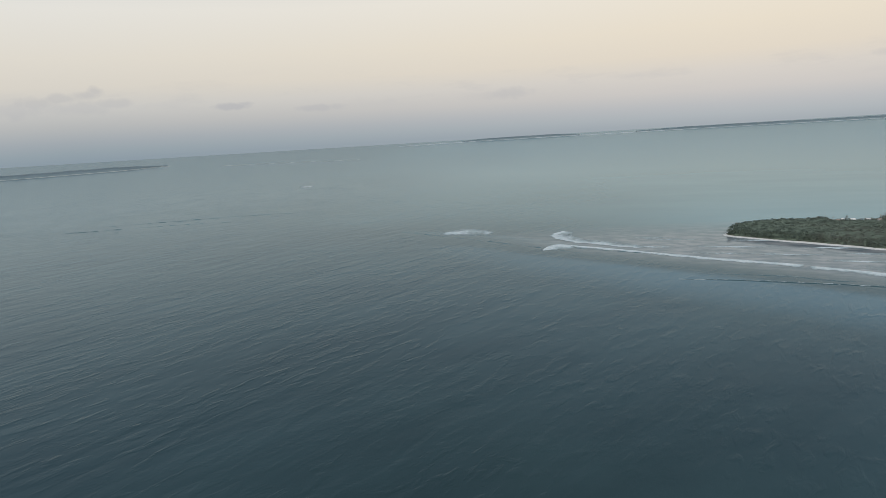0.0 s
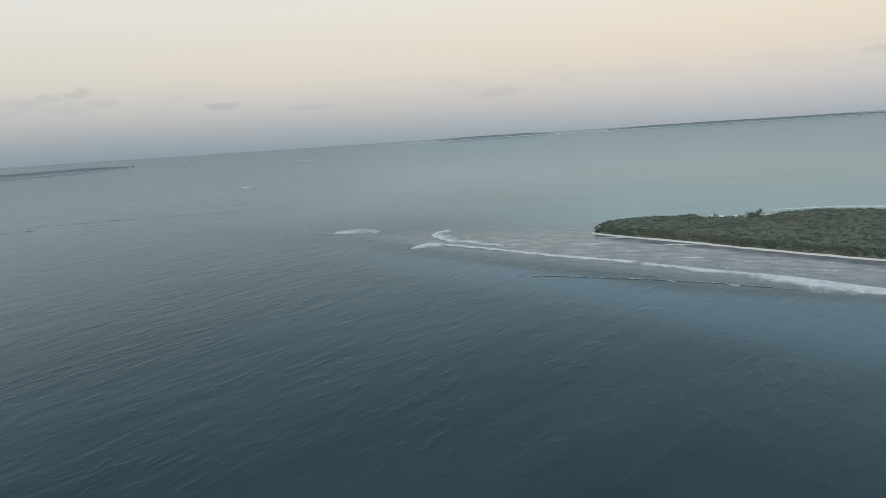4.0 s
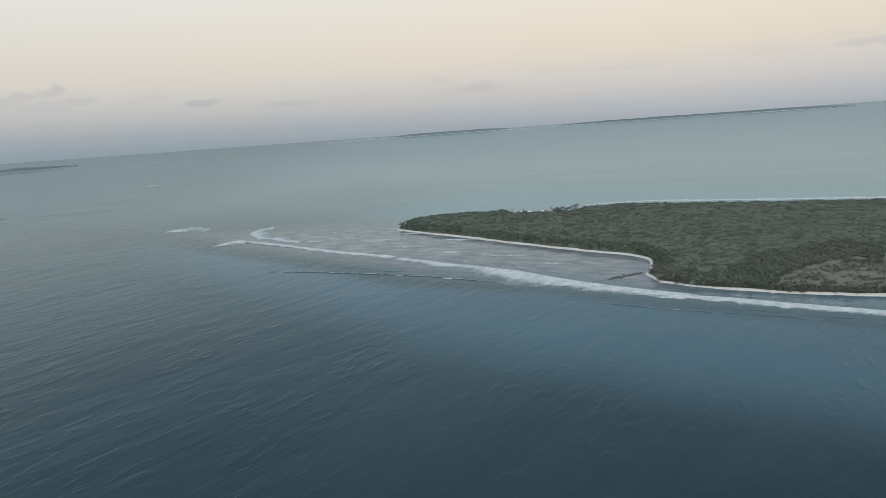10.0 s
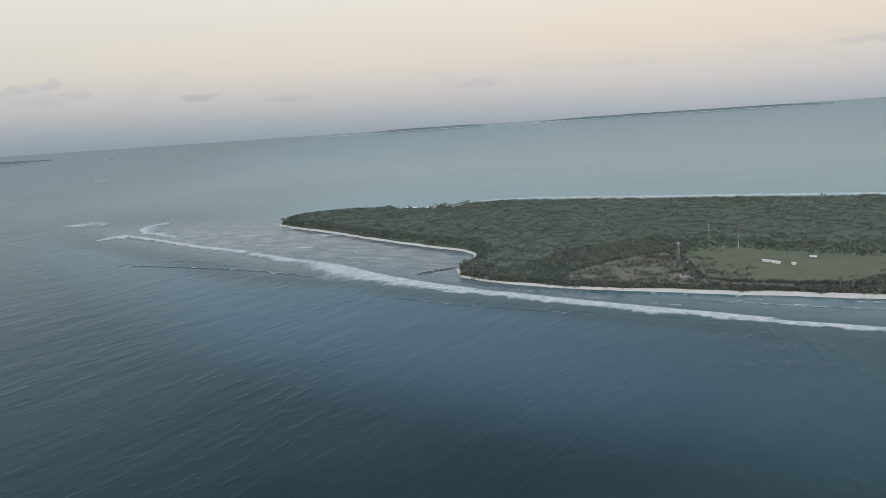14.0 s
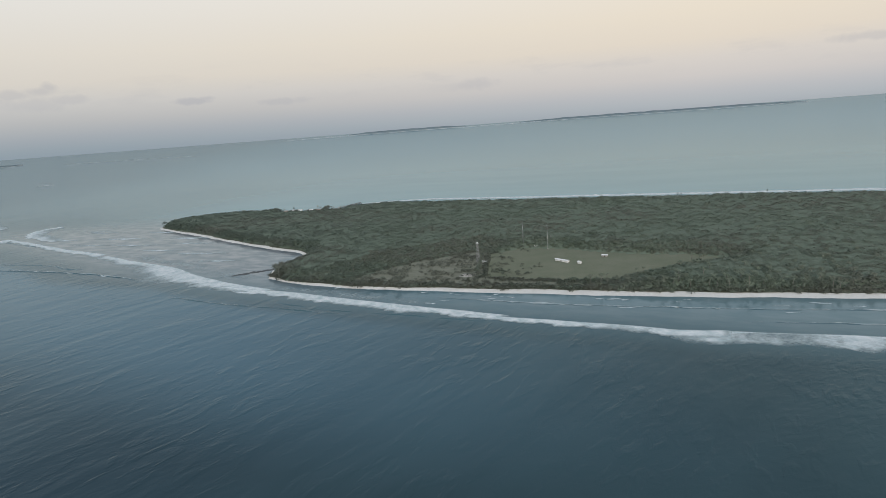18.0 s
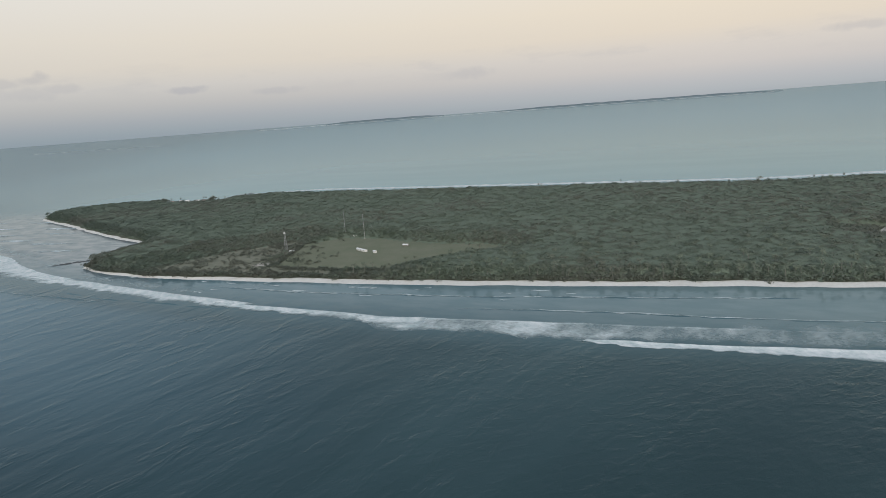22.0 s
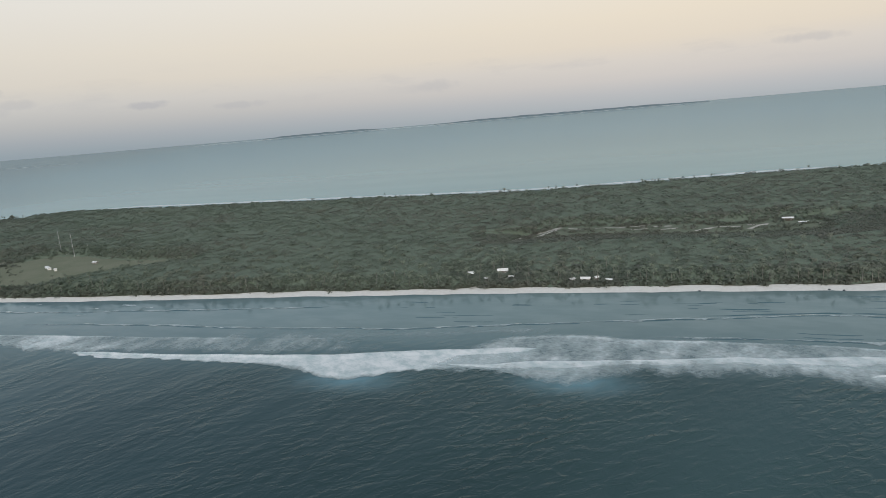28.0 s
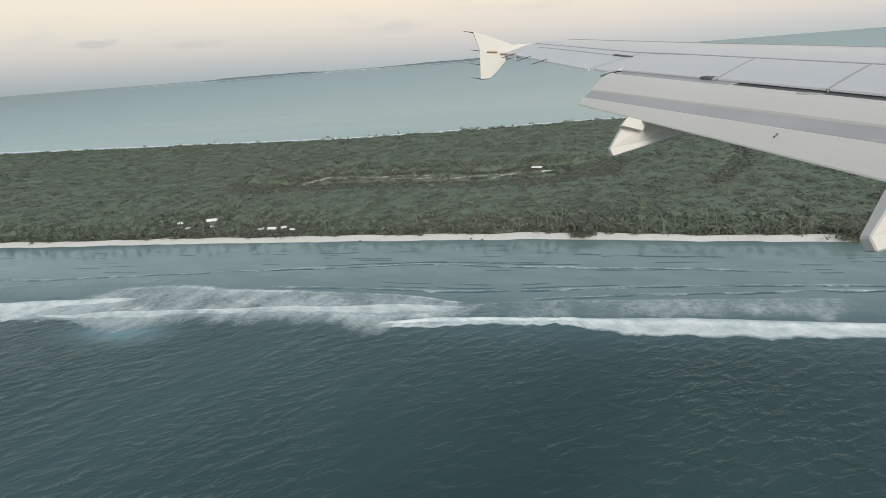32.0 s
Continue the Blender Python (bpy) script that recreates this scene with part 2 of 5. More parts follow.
    bp = n.node("ShaderNodeBump", Strength=0.8, Distance=0.8)
    n.link(n.math("MULTIPLY", h, n.math("MULTIPLY", calm, n.span(east, 0.0, 1.0, 0.21, 0.40))), bp.inputs["Height"])
    body = n.t.nodes.new("ShaderNodeBsdfDiffuse")
    n.link(c, body.inputs["Color"])
    n.link(bp.outputs[0], body.inputs["Normal"])
    gloss = n.node("ShaderNodeBsdfGlossy", Roughness=0.14, Color=(0.745, 0.885, 0.97, 1.0))
    n.link(n.span(n.math("MAXIMUM", shallow, reef), 0.2, 0.8, 0.14, 0.10), gloss.inputs["Roughness"])
    n.link(bp.outputs[0], gloss.inputs["Normal"])
    fr = n.node("ShaderNodeFresnel", IOR=1.333)
    n.link(bp.outputs[0], fr.inputs["Normal"])
    mx = n.t.nodes.new("ShaderNodeMixShader")
    n.link(n.math("MINIMUM", n.math("MULTIPLY", fr.outputs[0], 0.78), 0.47), mx.inputs[0])
    n.link(body.outputs[0], mx.inputs[1])
    n.link(gloss.outputs[0], mx.inputs[2])
    n.link(mx.outputs[0], n.t.nodes["Material Output"].inputs[0])
    n.t.nodes.remove(n.b)
    return n.m


def foam_material():
    """White water: dense at the crest, torn into strands behind it."""
    n = Nodes("surf_foam").set(Roughness=0.7, Specular_IOR_Level=0.2)
    dens = n.attr("foam")
    fine = n.noise(0.75, n.coords((1, 0.55, 1), 47), detail=7, rough=0.68, distortion=0.4)
    wide = n.noise(0.14, n.coords((0.6, 1.0, 1), 60), detail=4, rough=0.6)
    tex = n.math("ADD", n.math("MULTIPLY", fine, 0.4), n.math("MULTIPLY", wide, 0.6))
    cover = n.math("ADD", dens, n.math("MULTIPLY", n.math("SUBTRACT", tex, 0.5), 1.7))
    a = n.span(cover, 0.22, 0.95)
    mott = n.span(n.noise(0.22, n.coords((1, 0.6, 1), 30), detail=7, rough=0.7), 0.36, 0.60)
    n.color(n.mix(n.math("MULTIPLY", mott, n.span(cover, 0.5, 1.1)), (0.49, 0.60, 0.62), (0.82, 0.87, 0.885)))
    n.bump(fine, 0.5, 0.3)
    tr = n.t.nodes.new("ShaderNodeBsdfTransparent")
    mx = n.t.nodes.new("ShaderNodeMixShader")
    n.link(a, mx.inputs[0])
    n.link(tr.outputs[0], mx.inputs[1])
    n.link(n.b.outputs[0], mx.inputs[2])
    n.link(mx.outputs[0], n.t.nodes["Material Output"].inputs[0])
    return n.m


def leaf_material(name, a, b, c, patchy=0.5, east_c=(0.282, 0.300, 0.268)):
    """Leaves that let part of the light through."""
    n = Nodes(name).set(Roughness=0.6, Specular_IOR_Level=0.15)
    g = n.t.nodes.new("ShaderNodeNewGeometry")
    col = n.mix(g.outputs["Random Per Island"], a, b)
    broad = n.span(n.noise(0.022, detail=5, rough=0.6), 0.40, 0.62)
    col = n.mix(n.math("MULTIPLY", broad, patchy), col, c)
    tone = n.attr("tone")
    col = n.mix(n.span(tone, 0.0, 0.5, 0.25, 0.0), col, (0.045, 0.062, 0.040))
    col = n.mix(n.span(tone, 0.5, 1.0, 0.0, 0.28), col, c)
    sep = n.t.nodes.new("ShaderNodeSeparateXYZ")
    n.link(g.outputs["Position"], sep.inputs[0])
    eastward = n.span(sep.outputs[0], 650, 1000, 0.0, 0.75)
    col = n.mix(n.span(sep.outputs[0], 420, 640, 0.55, 0.0), col, (0.125, 0.165, 0.145))
    col = n.mix(eastward, col, n.mix(g.outputs["Random Per Island"], b, east_c))
    # brownish, drier stands among greener ones
    stand = n.span(n.noise(0.0085, n.coords((1, 1.6, 1), 20), detail=3, rough=0.6), 0.44, 0.60)
    col = n.mix(n.math("MULTIPLY", stand, 0.42), col, (0.268, 0.256, 0.222))
    n.color(col)
    tl = n.t.nodes.new("ShaderNodeBsdfTranslucent")
    n.link(col, tl.inputs["Color"])
    mx = n.node("ShaderNodeMixShader", Fac=0.52)
    n.link(n.b.outputs[0], mx.inputs[1])
    n.link(tl.outputs[0], mx.inputs[2])
    n.link(mx.outputs[0], n.t.nodes["Material Output"].inputs[0])
    return n.m


def grass_material():
    n = Nodes("mown_grass").set(Roughness=0.9, Specular_IOR_Level=0.15)
    c = n.mix(n.span(n.noise(0.06, detail=5), 0.36, 0.64), (0.185, 0.208, 0.145), (0.220, 0.234, 0.172))
    c = n.mix(n.span(n.noise(1.3, detail=4), 0.5, 0.8, 0, 0.5), c, (0.10, 0.12, 0.06))
    n.color(c)
    n.bump(n.noise(3.0, detail=4), 0.4, 0.1)
    return n.m


def floor_material():
    n = Nodes("forest_floor").set(Roughness=0.95, Specular_IOR_Level=0.1)
    n.color(n.mix(n.span(n.noise(0.25, detail=6), 0.4, 0.6), (0.11, 0.125, 0.09), (0.15, 0.158, 0.12)))
    n.bump(n.noise(1.0, detail=4), 0.5, 0.2)
    return n.m


water_material()
foam_material()
plain("scrub_soil", (0.190, 0.205, 0.155), (0.280, 0.285, 0.230), 0.3, rough=0.95, spec=0.1)
plain("understorey_leaf", (0.148, 0.190, 0.144), (0.175, 0.215, 0.168), 0.6, rough=0.95, spec=0.1, bump=0.8, dist=0.6)
# pale bluish canopy: the haze of distance is painted into its base colour
plain("hazed_canopy", (0.150, 0.205, 0.232), (0.185, 0.240, 0.268), 0.02, rough=0.9, spec=0.1)
grass_material()
floor_material()
leaf_material("broadleaf", (0.212, 0.268, 0.204), (0.236, 0.290, 0.228), (0.250, 0.288, 0.238))
leaf_material("palm_leaf", (0.205, 0.260, 0.195), (0.315, 0.365, 0.290), (0.290, 0.330, 0.260), east_c=(0.36, 0.415, 0.335))
leaf_material("scrub_leaf", (0.150, 0.185, 0.150), (0.195, 0.225, 0.180), (0.215, 0.228, 0.185), east_c=(0.22, 0.235, 0.19))
plain("coral_sand", (0.68, 0.675, 0.64), (0.82, 0.815, 0.785), 0.8, rough=0.95, spec=0.1)
plain("palm_bark", (0.17, 0.165, 0.145), (0.25, 0.24, 0.215), 3.0, rough=0.9)
plain("reef_rock", (0.062, 0.074, 0.080), (0.120, 0.132, 0.138), 0.9, rough=0.9, bump=0.5, dist=0.2)
plain("white_paint", (0.72, 0.72, 0.70), (0.86, 0.86, 0.84), 2.0, rough=0.55)
plain("roof_sheet", (0.80, 0.81, 0.81), (0.91, 0.92, 0.92), 1.5, rough=0.4, metal=0.0)
plain("rust_roof", (0.24, 0.16, 0.12), (0.40, 0.36, 0.33), 1.0, rough=0.7)
plain("grey_wall", (0.26, 0.25, 0.23), (0.42, 0.40, 0.37), 1.2, rough=0.85)
plain("galvanised_steel", (0.36, 0.37, 0.38), (0.52, 0.53, 0.54), 4.0, rough=0.45, metal=0.6)
plain("mast_grey", (0.44, 0.45, 0.45), (0.58, 0.58, 0.57), 3.0, rough=0.6)
plain("glade_weeds", (0.150, 0.185, 0.135), (0.205, 0.228, 0.172), 0.3, rough=0.95, spec=0.1)
plain("dark_timber", (0.07, 0.06, 0.05), (0.14, 0.12, 0.10), 2.0, rough=0.85)
plain("crushed_coral", (0.40, 0.385, 0.35), (0.60, 0.58, 0.53), 0.5, rough=0.95)
plain("dark_glass", (0.02, 0.025, 0.03), (0.04, 0.045, 0.05), 2.0, rough=0.1)


# ---- geometry helpers ----
def mesh_from(name, verts, faces, mat, smooth=False):
    me = bpy.data.meshes.new(name)
    me.from_pydata([tuple(map(float, v)) for v in verts], [], faces)
    me.materials.append(MAT[mat])
    if smooth:
        me.polygons.foreach_set("use_smooth", [True] * len(me.polygons))
    me.update()
    return me


def quads_mesh(name, verts, nper, mat):
    """A mesh of separate polygons of nper corners each, from a numpy array of corners."""
    nf = len(verts) // nper
    me = bpy.data.meshes.new(name)
    me.vertices.add(len(verts))
    me.vertices.foreach_set("co", np.asarray(verts, np.float32).ravel())
    me.loops.add(len(verts))
    me.loops.foreach_set("vertex_index", np.arange(len(verts), dtype=np.int32))
    me.polygons.add(nf)
    me.polygons.foreach_set("loop_start", np.arange(0, len(verts), nper, dtype=np.int32))
    me.materials.append(MAT[mat])
    me.update(calc_edges=True)
    return me


def part(name, bm, material, parent, label=""):
    me = bpy.data.meshes.new(name)
    bm.to_mesh(me)
    bm.free()
    me.materials.append(MAT[material])
    ob = new(name, me)
    ob.parent = parent
    return tagged(ob, label)


def empty(name, x, y, z=0.0, turn=0.0):
    e = new(name)
    e.matrix_world = pose(x, y, z, 0, 0, turn)
    e.empty_display_size = 0.5
    return e


def box(bm, x0, x1, y0, y1, z0, z1, bevel=0.0):
    r = bmesh.ops.create_cube(bm, size=1.0)
    bmesh.ops.scale(bm, vec=(x1 - x0, y1 - y0, z1 - z0), verts=r["verts"])
    bmesh.ops.translate(bm, vec=((x0 + x1) / 2, (y0 + y1) / 2, (z0 + z1) / 2), verts=r["verts"])
    if bevel:
        es = list({e for v in r["verts"] for e in v.link_edges})
        bmesh.ops.bevel(bm, geom=es, offset=bevel, segments=1, affect="EDGES")
    return bm


def rod(bm, a, b, r0, r1=None, sides=6):
    a, b = Vector(a), Vector(b)
    d = b - a
    m = Matrix.Translation((a + b) / 2) @ d.to_track_quat("Z", "Y").to_matrix().to_4x4()
    bmesh.ops.create_cone(bm, cap_ends=True, segments=sides, radius1=r0, radius2=r0 if r1 is None else r1, depth=d.length, matrix=m)
    return bm


def spline(points, step):
    """A smooth line through the points, sampled about every step metres."""
    p = np.array(points, float)
    p = np.vstack([2 * p[0] - p[1], p, 2 * p[-1] - p[-2]])
    out = []
    for i in range(1, len(p) - 2):
        n = max(2, int(np.linalg.norm(p[i + 1] - p[i]) / step))
        for k in range(n):
            u = k / n
            a, b, c, d = p[i - 1:i + 3]
            out.append(0.5 * (2 * b + (c - a) * u + (2 * a - 5 * b + 4 * c - d) * u * u + (3 * b - a - 3 * c + d) * u ** 3))
    out.append(p[-2])
    return np.array(out)


def wobble(line, size, scale, seed):
    """The line with uneven shifts across it."""
    t = np.gradient(line, axis=0)
    t /= np.linalg.norm(t, axis=1)[:, None] + 1e-9
    nrm = np.stack([-t[:, 1], t[:, 0]], 1)
    w = np.array([noise.noise((x / scale, y / scale, seed)) + 0.5 * noise.noise((x / scale * 2.7, y / scale * 2.7, seed + 9)) for x, y in line])
    return line + nrm * (w * size)[:, None]


# ---- plan: the island's coast, the reef and the lagoon ----
SOUTH = [(456, 362), (474, 344), (512, 320), (570, 293), (662, 255), (764, 218), (851, 189), (944, 155), (1006, 131), (1067, 107), (1138, 73), (1185, 50), (1300, -8), (1460, -90), (1700, -215)]
NORTH = [(1800, 240), (1500, 345), (1240, 418), (1100, 438), (998, 462), (898, 506), (796, 552), (680, 602), (544, 664), (480, 668), (415, 684), (350, 694), (306, 682)]
BAY = [(280, 652), (283, 636), (335, 580), (398, 509), (438, 467), (466, 440), (469, 416), (455, 384)]
south, north, bay = spline(SOUTH, 6), spline(NORTH, 8), spline(BAY, 5)
south, north, bay = wobble(south, 1.6, 18, 1), wobble(north, 3.0, 40, 2), wobble(bay, 1.5, 14, 3)
coast = np.vstack([south, north, bay])
beach_width = np.concatenate([np.full(len(south), 9.5), np.full(len(north), 3.0), np.full(len(bay), 5.0)])
for i, (x, y) in enumerate(coast):
    if i < len(south):
        beach_width[i] = 2.8 + 4.2 * min(1, max(0, (x - 480) / 170)) + 2.0 * noise.noise((x / 22, y / 22, 5))
    elif i >= len(south) + len(north):
        beach_width[i] *= 0.9 + 0.5 * noise.noise((x / 30, y / 30, 6))


def inside(px, py, poly):
    x, y = np.asarray(px, float), np.asarray(py, float)
    hit = np.zeros(x.shape, bool)
    ax, ay = poly[:, 0], poly[:, 1]
    bx, by = np.roll(ax, -1), np.roll(ay, -1)
    for x0, y0, x1, y1 in zip(ax, ay, bx, by):
        c = ((y0 > y) != (y1 > y))
        with np.errstate(divide="ignore", invalid="ignore"):
            hit ^= c & (x < (x1 - x0) * (y - y0) / (y1 - y0 + 1e-12) + x0)
    return hit


def off_line(px, py, line):
    """Distance to a polyline."""
    d = np.full(np.shape(px), 1e9)
    for (x0, y0), (x1, y1) in zip(line[:-1], line[1:]):
        vx, vy = x1 - x0, y1 - y0
        u = np.clip(((px - x0) * vx + (py - y0) * vy) / (vx * vx + vy * vy + 1e-9), 0, 1)
        d = np.minimum(d, np.hypot(px - x0 - u * vx, py - y0 - u * vy))
    return d


def inward(line, dist):
    t = np.roll(line, -1, 0) - np.roll(line, 1, 0)
    t /= np.linalg.norm(t, axis=1)[:, None] + 1e-9
    n = np.stack([-t[:, 1], t[:, 0]], 1)
    return line + n * np.asarray(dist)[:, None]


veg_line = inward(coast, beach_width)
REEF = [(-40, 790), (60, 720), (123, 655), (207, 576), (288, 499), (348, 428), (393, 376), (463, 318), (511, 287), (556, 259), (613, 225), (661, 200), (708, 171), (762, 147), (811, 129), (856, 114), (901, 98), (952, 80), (1000, 58), (1056, 25), (1130, -5), (1250, -62), (1420, -150), (1700, -290)]
reef = spline(REEF, 12)

# ---- the sea ----
def sea():
    def axis(lo, a, b, hi, step):
        fine = np.arange(a, b + 0.1, step)
        left, right, s = [], [], step
        x = a
        while x > lo:
            s *= 1.22
            x -= s
            left.append(x)
        s, x = step, b
        while x < hi:
            s *= 1.22
            x += s
            right.append(x)
        return np.array(left[::-1] + list(fine) + right)
    xs, ys = axis(-9000, -150, 1350, 9000, 6.0), axis(-6000, -60, 780, 9000, 6.0)
    X, Y = np.meshgrid(xs, ys)
    dreef = off_line(X, Y, reef)
    ring = np.vstack([reef, [(3200, -900), (9500, 9500), (-1200, 9500), (-1400, 3000), (-900, 1500)]])
    behind = inside(X, Y, ring)
    dcoast = off_line(X, Y, np.vstack([south, north[::2], bay, south[:1]]))
    south_side = behind & (off_line(X, Y, south) < 130) & (Y < 430)
    sgn = np.where(behind, dreef, -dreef)
    shallow = np.clip((sgn + 22) / 60, 0, 1) * 0.62
    lag = behind & ~south_side
    soft = lambda v: np.clip(v, 0, 1) ** 2 * (3 - 2 * np.clip(v, 0, 1))
    drift = np.array([noise.noise((p / 420, q / 420, 8)) for p, q in zip(X.ravel(), Y.ravel())]).reshape(X.shape)
    open_w = soft((X + 330 + 0.10 * (Y - 700) + 260 * drift) / 800) * soft((sgn + 40) / 260)
    body = 0.66 + 0.34 * np.clip(1 - dcoast / 700, 0, 1)
    body = np.where(Y > 1400, body * np.clip(1.0 - (Y - 1400) / 6000, 0.42, 1), body)
    shallow = np.where(lag, open_w * body, shallow)
    # pale turquoise water full of bubbles before the places where the surf bulges out
    for ax, ay in ((858, 86), (926, 62)):
        shallow = np.maximum(shallow, 0.95 * np.exp(-((X - ax) / 13) ** 2 - ((Y - ay + 0.4 * (X - ax)) / 6.5) ** 2))
    # brown reef flat off the western point and in the bay, fading seawards
    west = np.clip((600 - X) / 160, 0, 1) * np.clip((X + 120) / 220, 0, 1)
    wx = np.clip((sgn + 44 * np.clip((430 - X) / 130, 0.12, 1)) / 45, 0, 1) * west * np.clip((768 - Y - 0.1 * X) / 110, 0, 1)
    reef_a = wx * np.clip(1.2 - off_line(X, Y, bay) / 420, 0, 1)
    strip = np.clip((sgn + 4) / 30, 0, 1) * np.clip((X - 500) / 120, 0, 1) * (behind & (Y < 430)) * np.clip(0.36 + 0.32 * (X - 680) / 300, 0.36, 0.68)
    reef_a = np.maximum(reef_a, strip)
    # blue water dropping off behind the swell that lifts on the reef's foot
    blue = soft((sgn + 185) / 105) * np.clip((-sgn - 54 * np.clip((400 - X) / 120, 0.2, 1)) / 16, 0, 1) * np.clip((690 - X) / 220, 0, 1) * np.clip((X + 120) / 280, 0, 1) * 0.54
    blue = np.maximum(blue, 0.14 * np.clip((900 - X) / 500, 0, 1) * np.clip((sgn + 380) / 250, 0, 1) * (sgn < 0))
    # far water bluer with distance: haze and low-angle sky reflection painted as colour
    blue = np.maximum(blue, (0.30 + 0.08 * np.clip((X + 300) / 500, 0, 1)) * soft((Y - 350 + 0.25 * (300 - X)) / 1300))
    east = np.clip((X - 500) / 400, 0, 1)
    # darker patches of sea, partly the cabin window's vignetting put into the colour
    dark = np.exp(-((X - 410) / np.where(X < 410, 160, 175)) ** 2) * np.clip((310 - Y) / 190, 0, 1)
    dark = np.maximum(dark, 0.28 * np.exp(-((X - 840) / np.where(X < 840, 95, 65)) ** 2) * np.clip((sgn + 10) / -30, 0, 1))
    Z = np.zeros_like(X)
    me = bpy.data.meshes.new("sea")
    nx, ny = len(xs), len(ys)
    co = np.stack([X, Y, Z], 2).reshape(-1, 3)
    k = (np.arange(ny - 1)[:, None] * nx + np.arange(nx - 1)[None]).ravel()
    faces = np.stack([k, k + 1, k + nx + 1, k + nx], 1)
    me.vertices.add(len(co))
    me.vertices.foreach_set("co", co.astype(np.float32).ravel())
    me.loops.add(faces.size)
    me.loops.foreach_set("vertex_index", faces.astype(np.int32).ravel())
    me.polygons.add(len(faces))
    me.polygons.foreach_set("loop_start", np.arange(0, faces.size, 4, dtype=np.int32))
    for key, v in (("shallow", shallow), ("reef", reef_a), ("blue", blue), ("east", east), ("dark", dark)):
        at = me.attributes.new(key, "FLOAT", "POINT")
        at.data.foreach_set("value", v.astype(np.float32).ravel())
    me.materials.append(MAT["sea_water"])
    me.update(calc_edges=True)
    me.polygons.foreach_set("use_smooth", [True] * len(me.polygons))
    return tagged(new("water", me), "dark blue-green open sea turning turquoise in the lagoon", "sea", kind="structure")


sea()


# ---- surf ----
LAYER = [0]


def surf(name, outer, inner, label, dense=1.0, crest=0.15, height=0.5, rows_n=14, fade=0.04, tail=0.35, rise=0.45, rag=3.2, slope=0.0):
    """White water between an outer line (towards the open sea) and an inner one."""
    LAYER[0] += 1
    base = 0.03 + 0.012 * (LAYER[0] % 9)
    a, b = spline(outer, 2.0), spline(inner, 2.0)
    m = max(len(a), len(b))
    pick = lambda l: l[np.round(np.linspace(0, len(l) - 1, m)).astype(int)]
    a, b = wobble(wobble(pick(a), rag, 3 * rag, 11), 1.2, 2.5, 15), wobble(pick(b), 0.9, 22, 12)
    vs, den = [], []
    for j in range(rows_n + 1):
        w = j / rows_n
        for i in range(m):
            u = i / (m - 1)
            x, y = a[i] * (1 - w) + b[i] * w
            ends = min(1, u / fade if fade else 1, (1 - u) / fade if fade else 1)
            ridge = math.exp(-((w - crest) / 0.13) ** 2)
            vs.append((x, y, base + height * ridge * ends * (0.75 + 0.5 * noise.noise((x / 5, y / 5, 3)))))
            prof = 0.15 + 0.85 * min(1, w / rise) ** 0.8
            if w > crest:
                prof *= 1 - (1 - tail) * (w - crest) / (1 - crest)
            if j == rows_n - 1:
                prof *= 1.25
            if j == rows_n:
                prof *= 0.15
            den.append(dense * (1 + slope * u) * prof * (0.35 + 0.65 * ends) * (0.93 + 0.45 * noise.noise((x / 24, y / 24, 7))) if 0 < j else 0.0)
    faces = [(j * m + i, j * m + i + 1, (j + 1) * m + i + 1, (j + 1) * m + i) for j in range(rows_n) for i in range(m - 1)]
    me = mesh_from(name, vs, faces, "surf_foam", True)
    at = me.attributes.new("foam", "FLOAT", "POINT")
    at.data.foreach_set("value", np.array(den, np.float32))
    return tagged(new(name, me), label, "breaking wave", kind="stuff")


REEF_LABEL = "white breaking wave rolling over the reef edge"
WASH_LABEL = "thin mottled foam washing over the reef flat"
surf("breaking_wave", [(1000, 38), (1025, 32), (1055, 21), (1067, 11), (1079, 5), (1125, -11), (1200, -44), (1320, -104)], [(1005, 42), (1028, 37), (1056, 27), (1075, 20), (1097, 11), (1130, -3), (1205, -34), (1325, -92)], REEF_LABEL, 1.75, 0.8, 0.7, fade=0.02, tail=0.95)
surf("surf_wash", [(669, 177), (693, 172), (716, 162), (729, 153), (742, 147), (771, 139), (808, 125), (841, 113), (872, 107)], [(654, 205), (681, 194), (707, 184), (731, 175), (754, 166), (775, 157), (796, 149), (830, 136), (864, 125)], "churned white water left behind a breaker on the reef flat", 1.15, 0.95, 0.06, tail=0.98, rise=0.3, fade=0.06, slope=-0.72)
surf("breaking_wave", [(746, 147), (762, 136), (778, 130), (794, 123), (810, 116), (825, 109), (838, 100), (848, 91), (858, 84), (875, 85), (892, 83), (912, 78)], [(748, 148), (765, 141), (780, 135), (796, 128), (812, 123), (826, 118), (841, 113), (857, 108), (873, 105), (888, 102), (903, 98), (925, 92)], "crisp white breaker rolling along the reef edge", 2.0, 0.93, 0.5, tail=0.98, rise=0.45, fade=0.07, rag=1.6)
surf("breaking_wave", [(898, 80), (918, 65), (925, 57), (939, 62), (955, 55), (972, 51), (988, 46), (1000, 34), (1009, 38), (1023, 31)], [(887, 88), (902, 84), (921, 81), (939, 75), (957, 70), (975, 66), (991, 60), (1008, 56), (1020, 50), (1032, 45)], "ragged white surf thrown up along the reef edge", 1.05, 0.93, 0.3, tail=0.95, rise=0.8, rag=5.0)
surf("surf_wash", [(880, 86), (900, 76), (921, 70), (939, 66), (975, 57), (1008, 46), (1030, 38)], [(912, 107), (925, 105), (941, 100), (957, 91), (985, 77), (1012, 64), (1034, 47)], WASH_LABEL, 0.74, 0.6, 0.03, tail=0.9, rise=0.15)
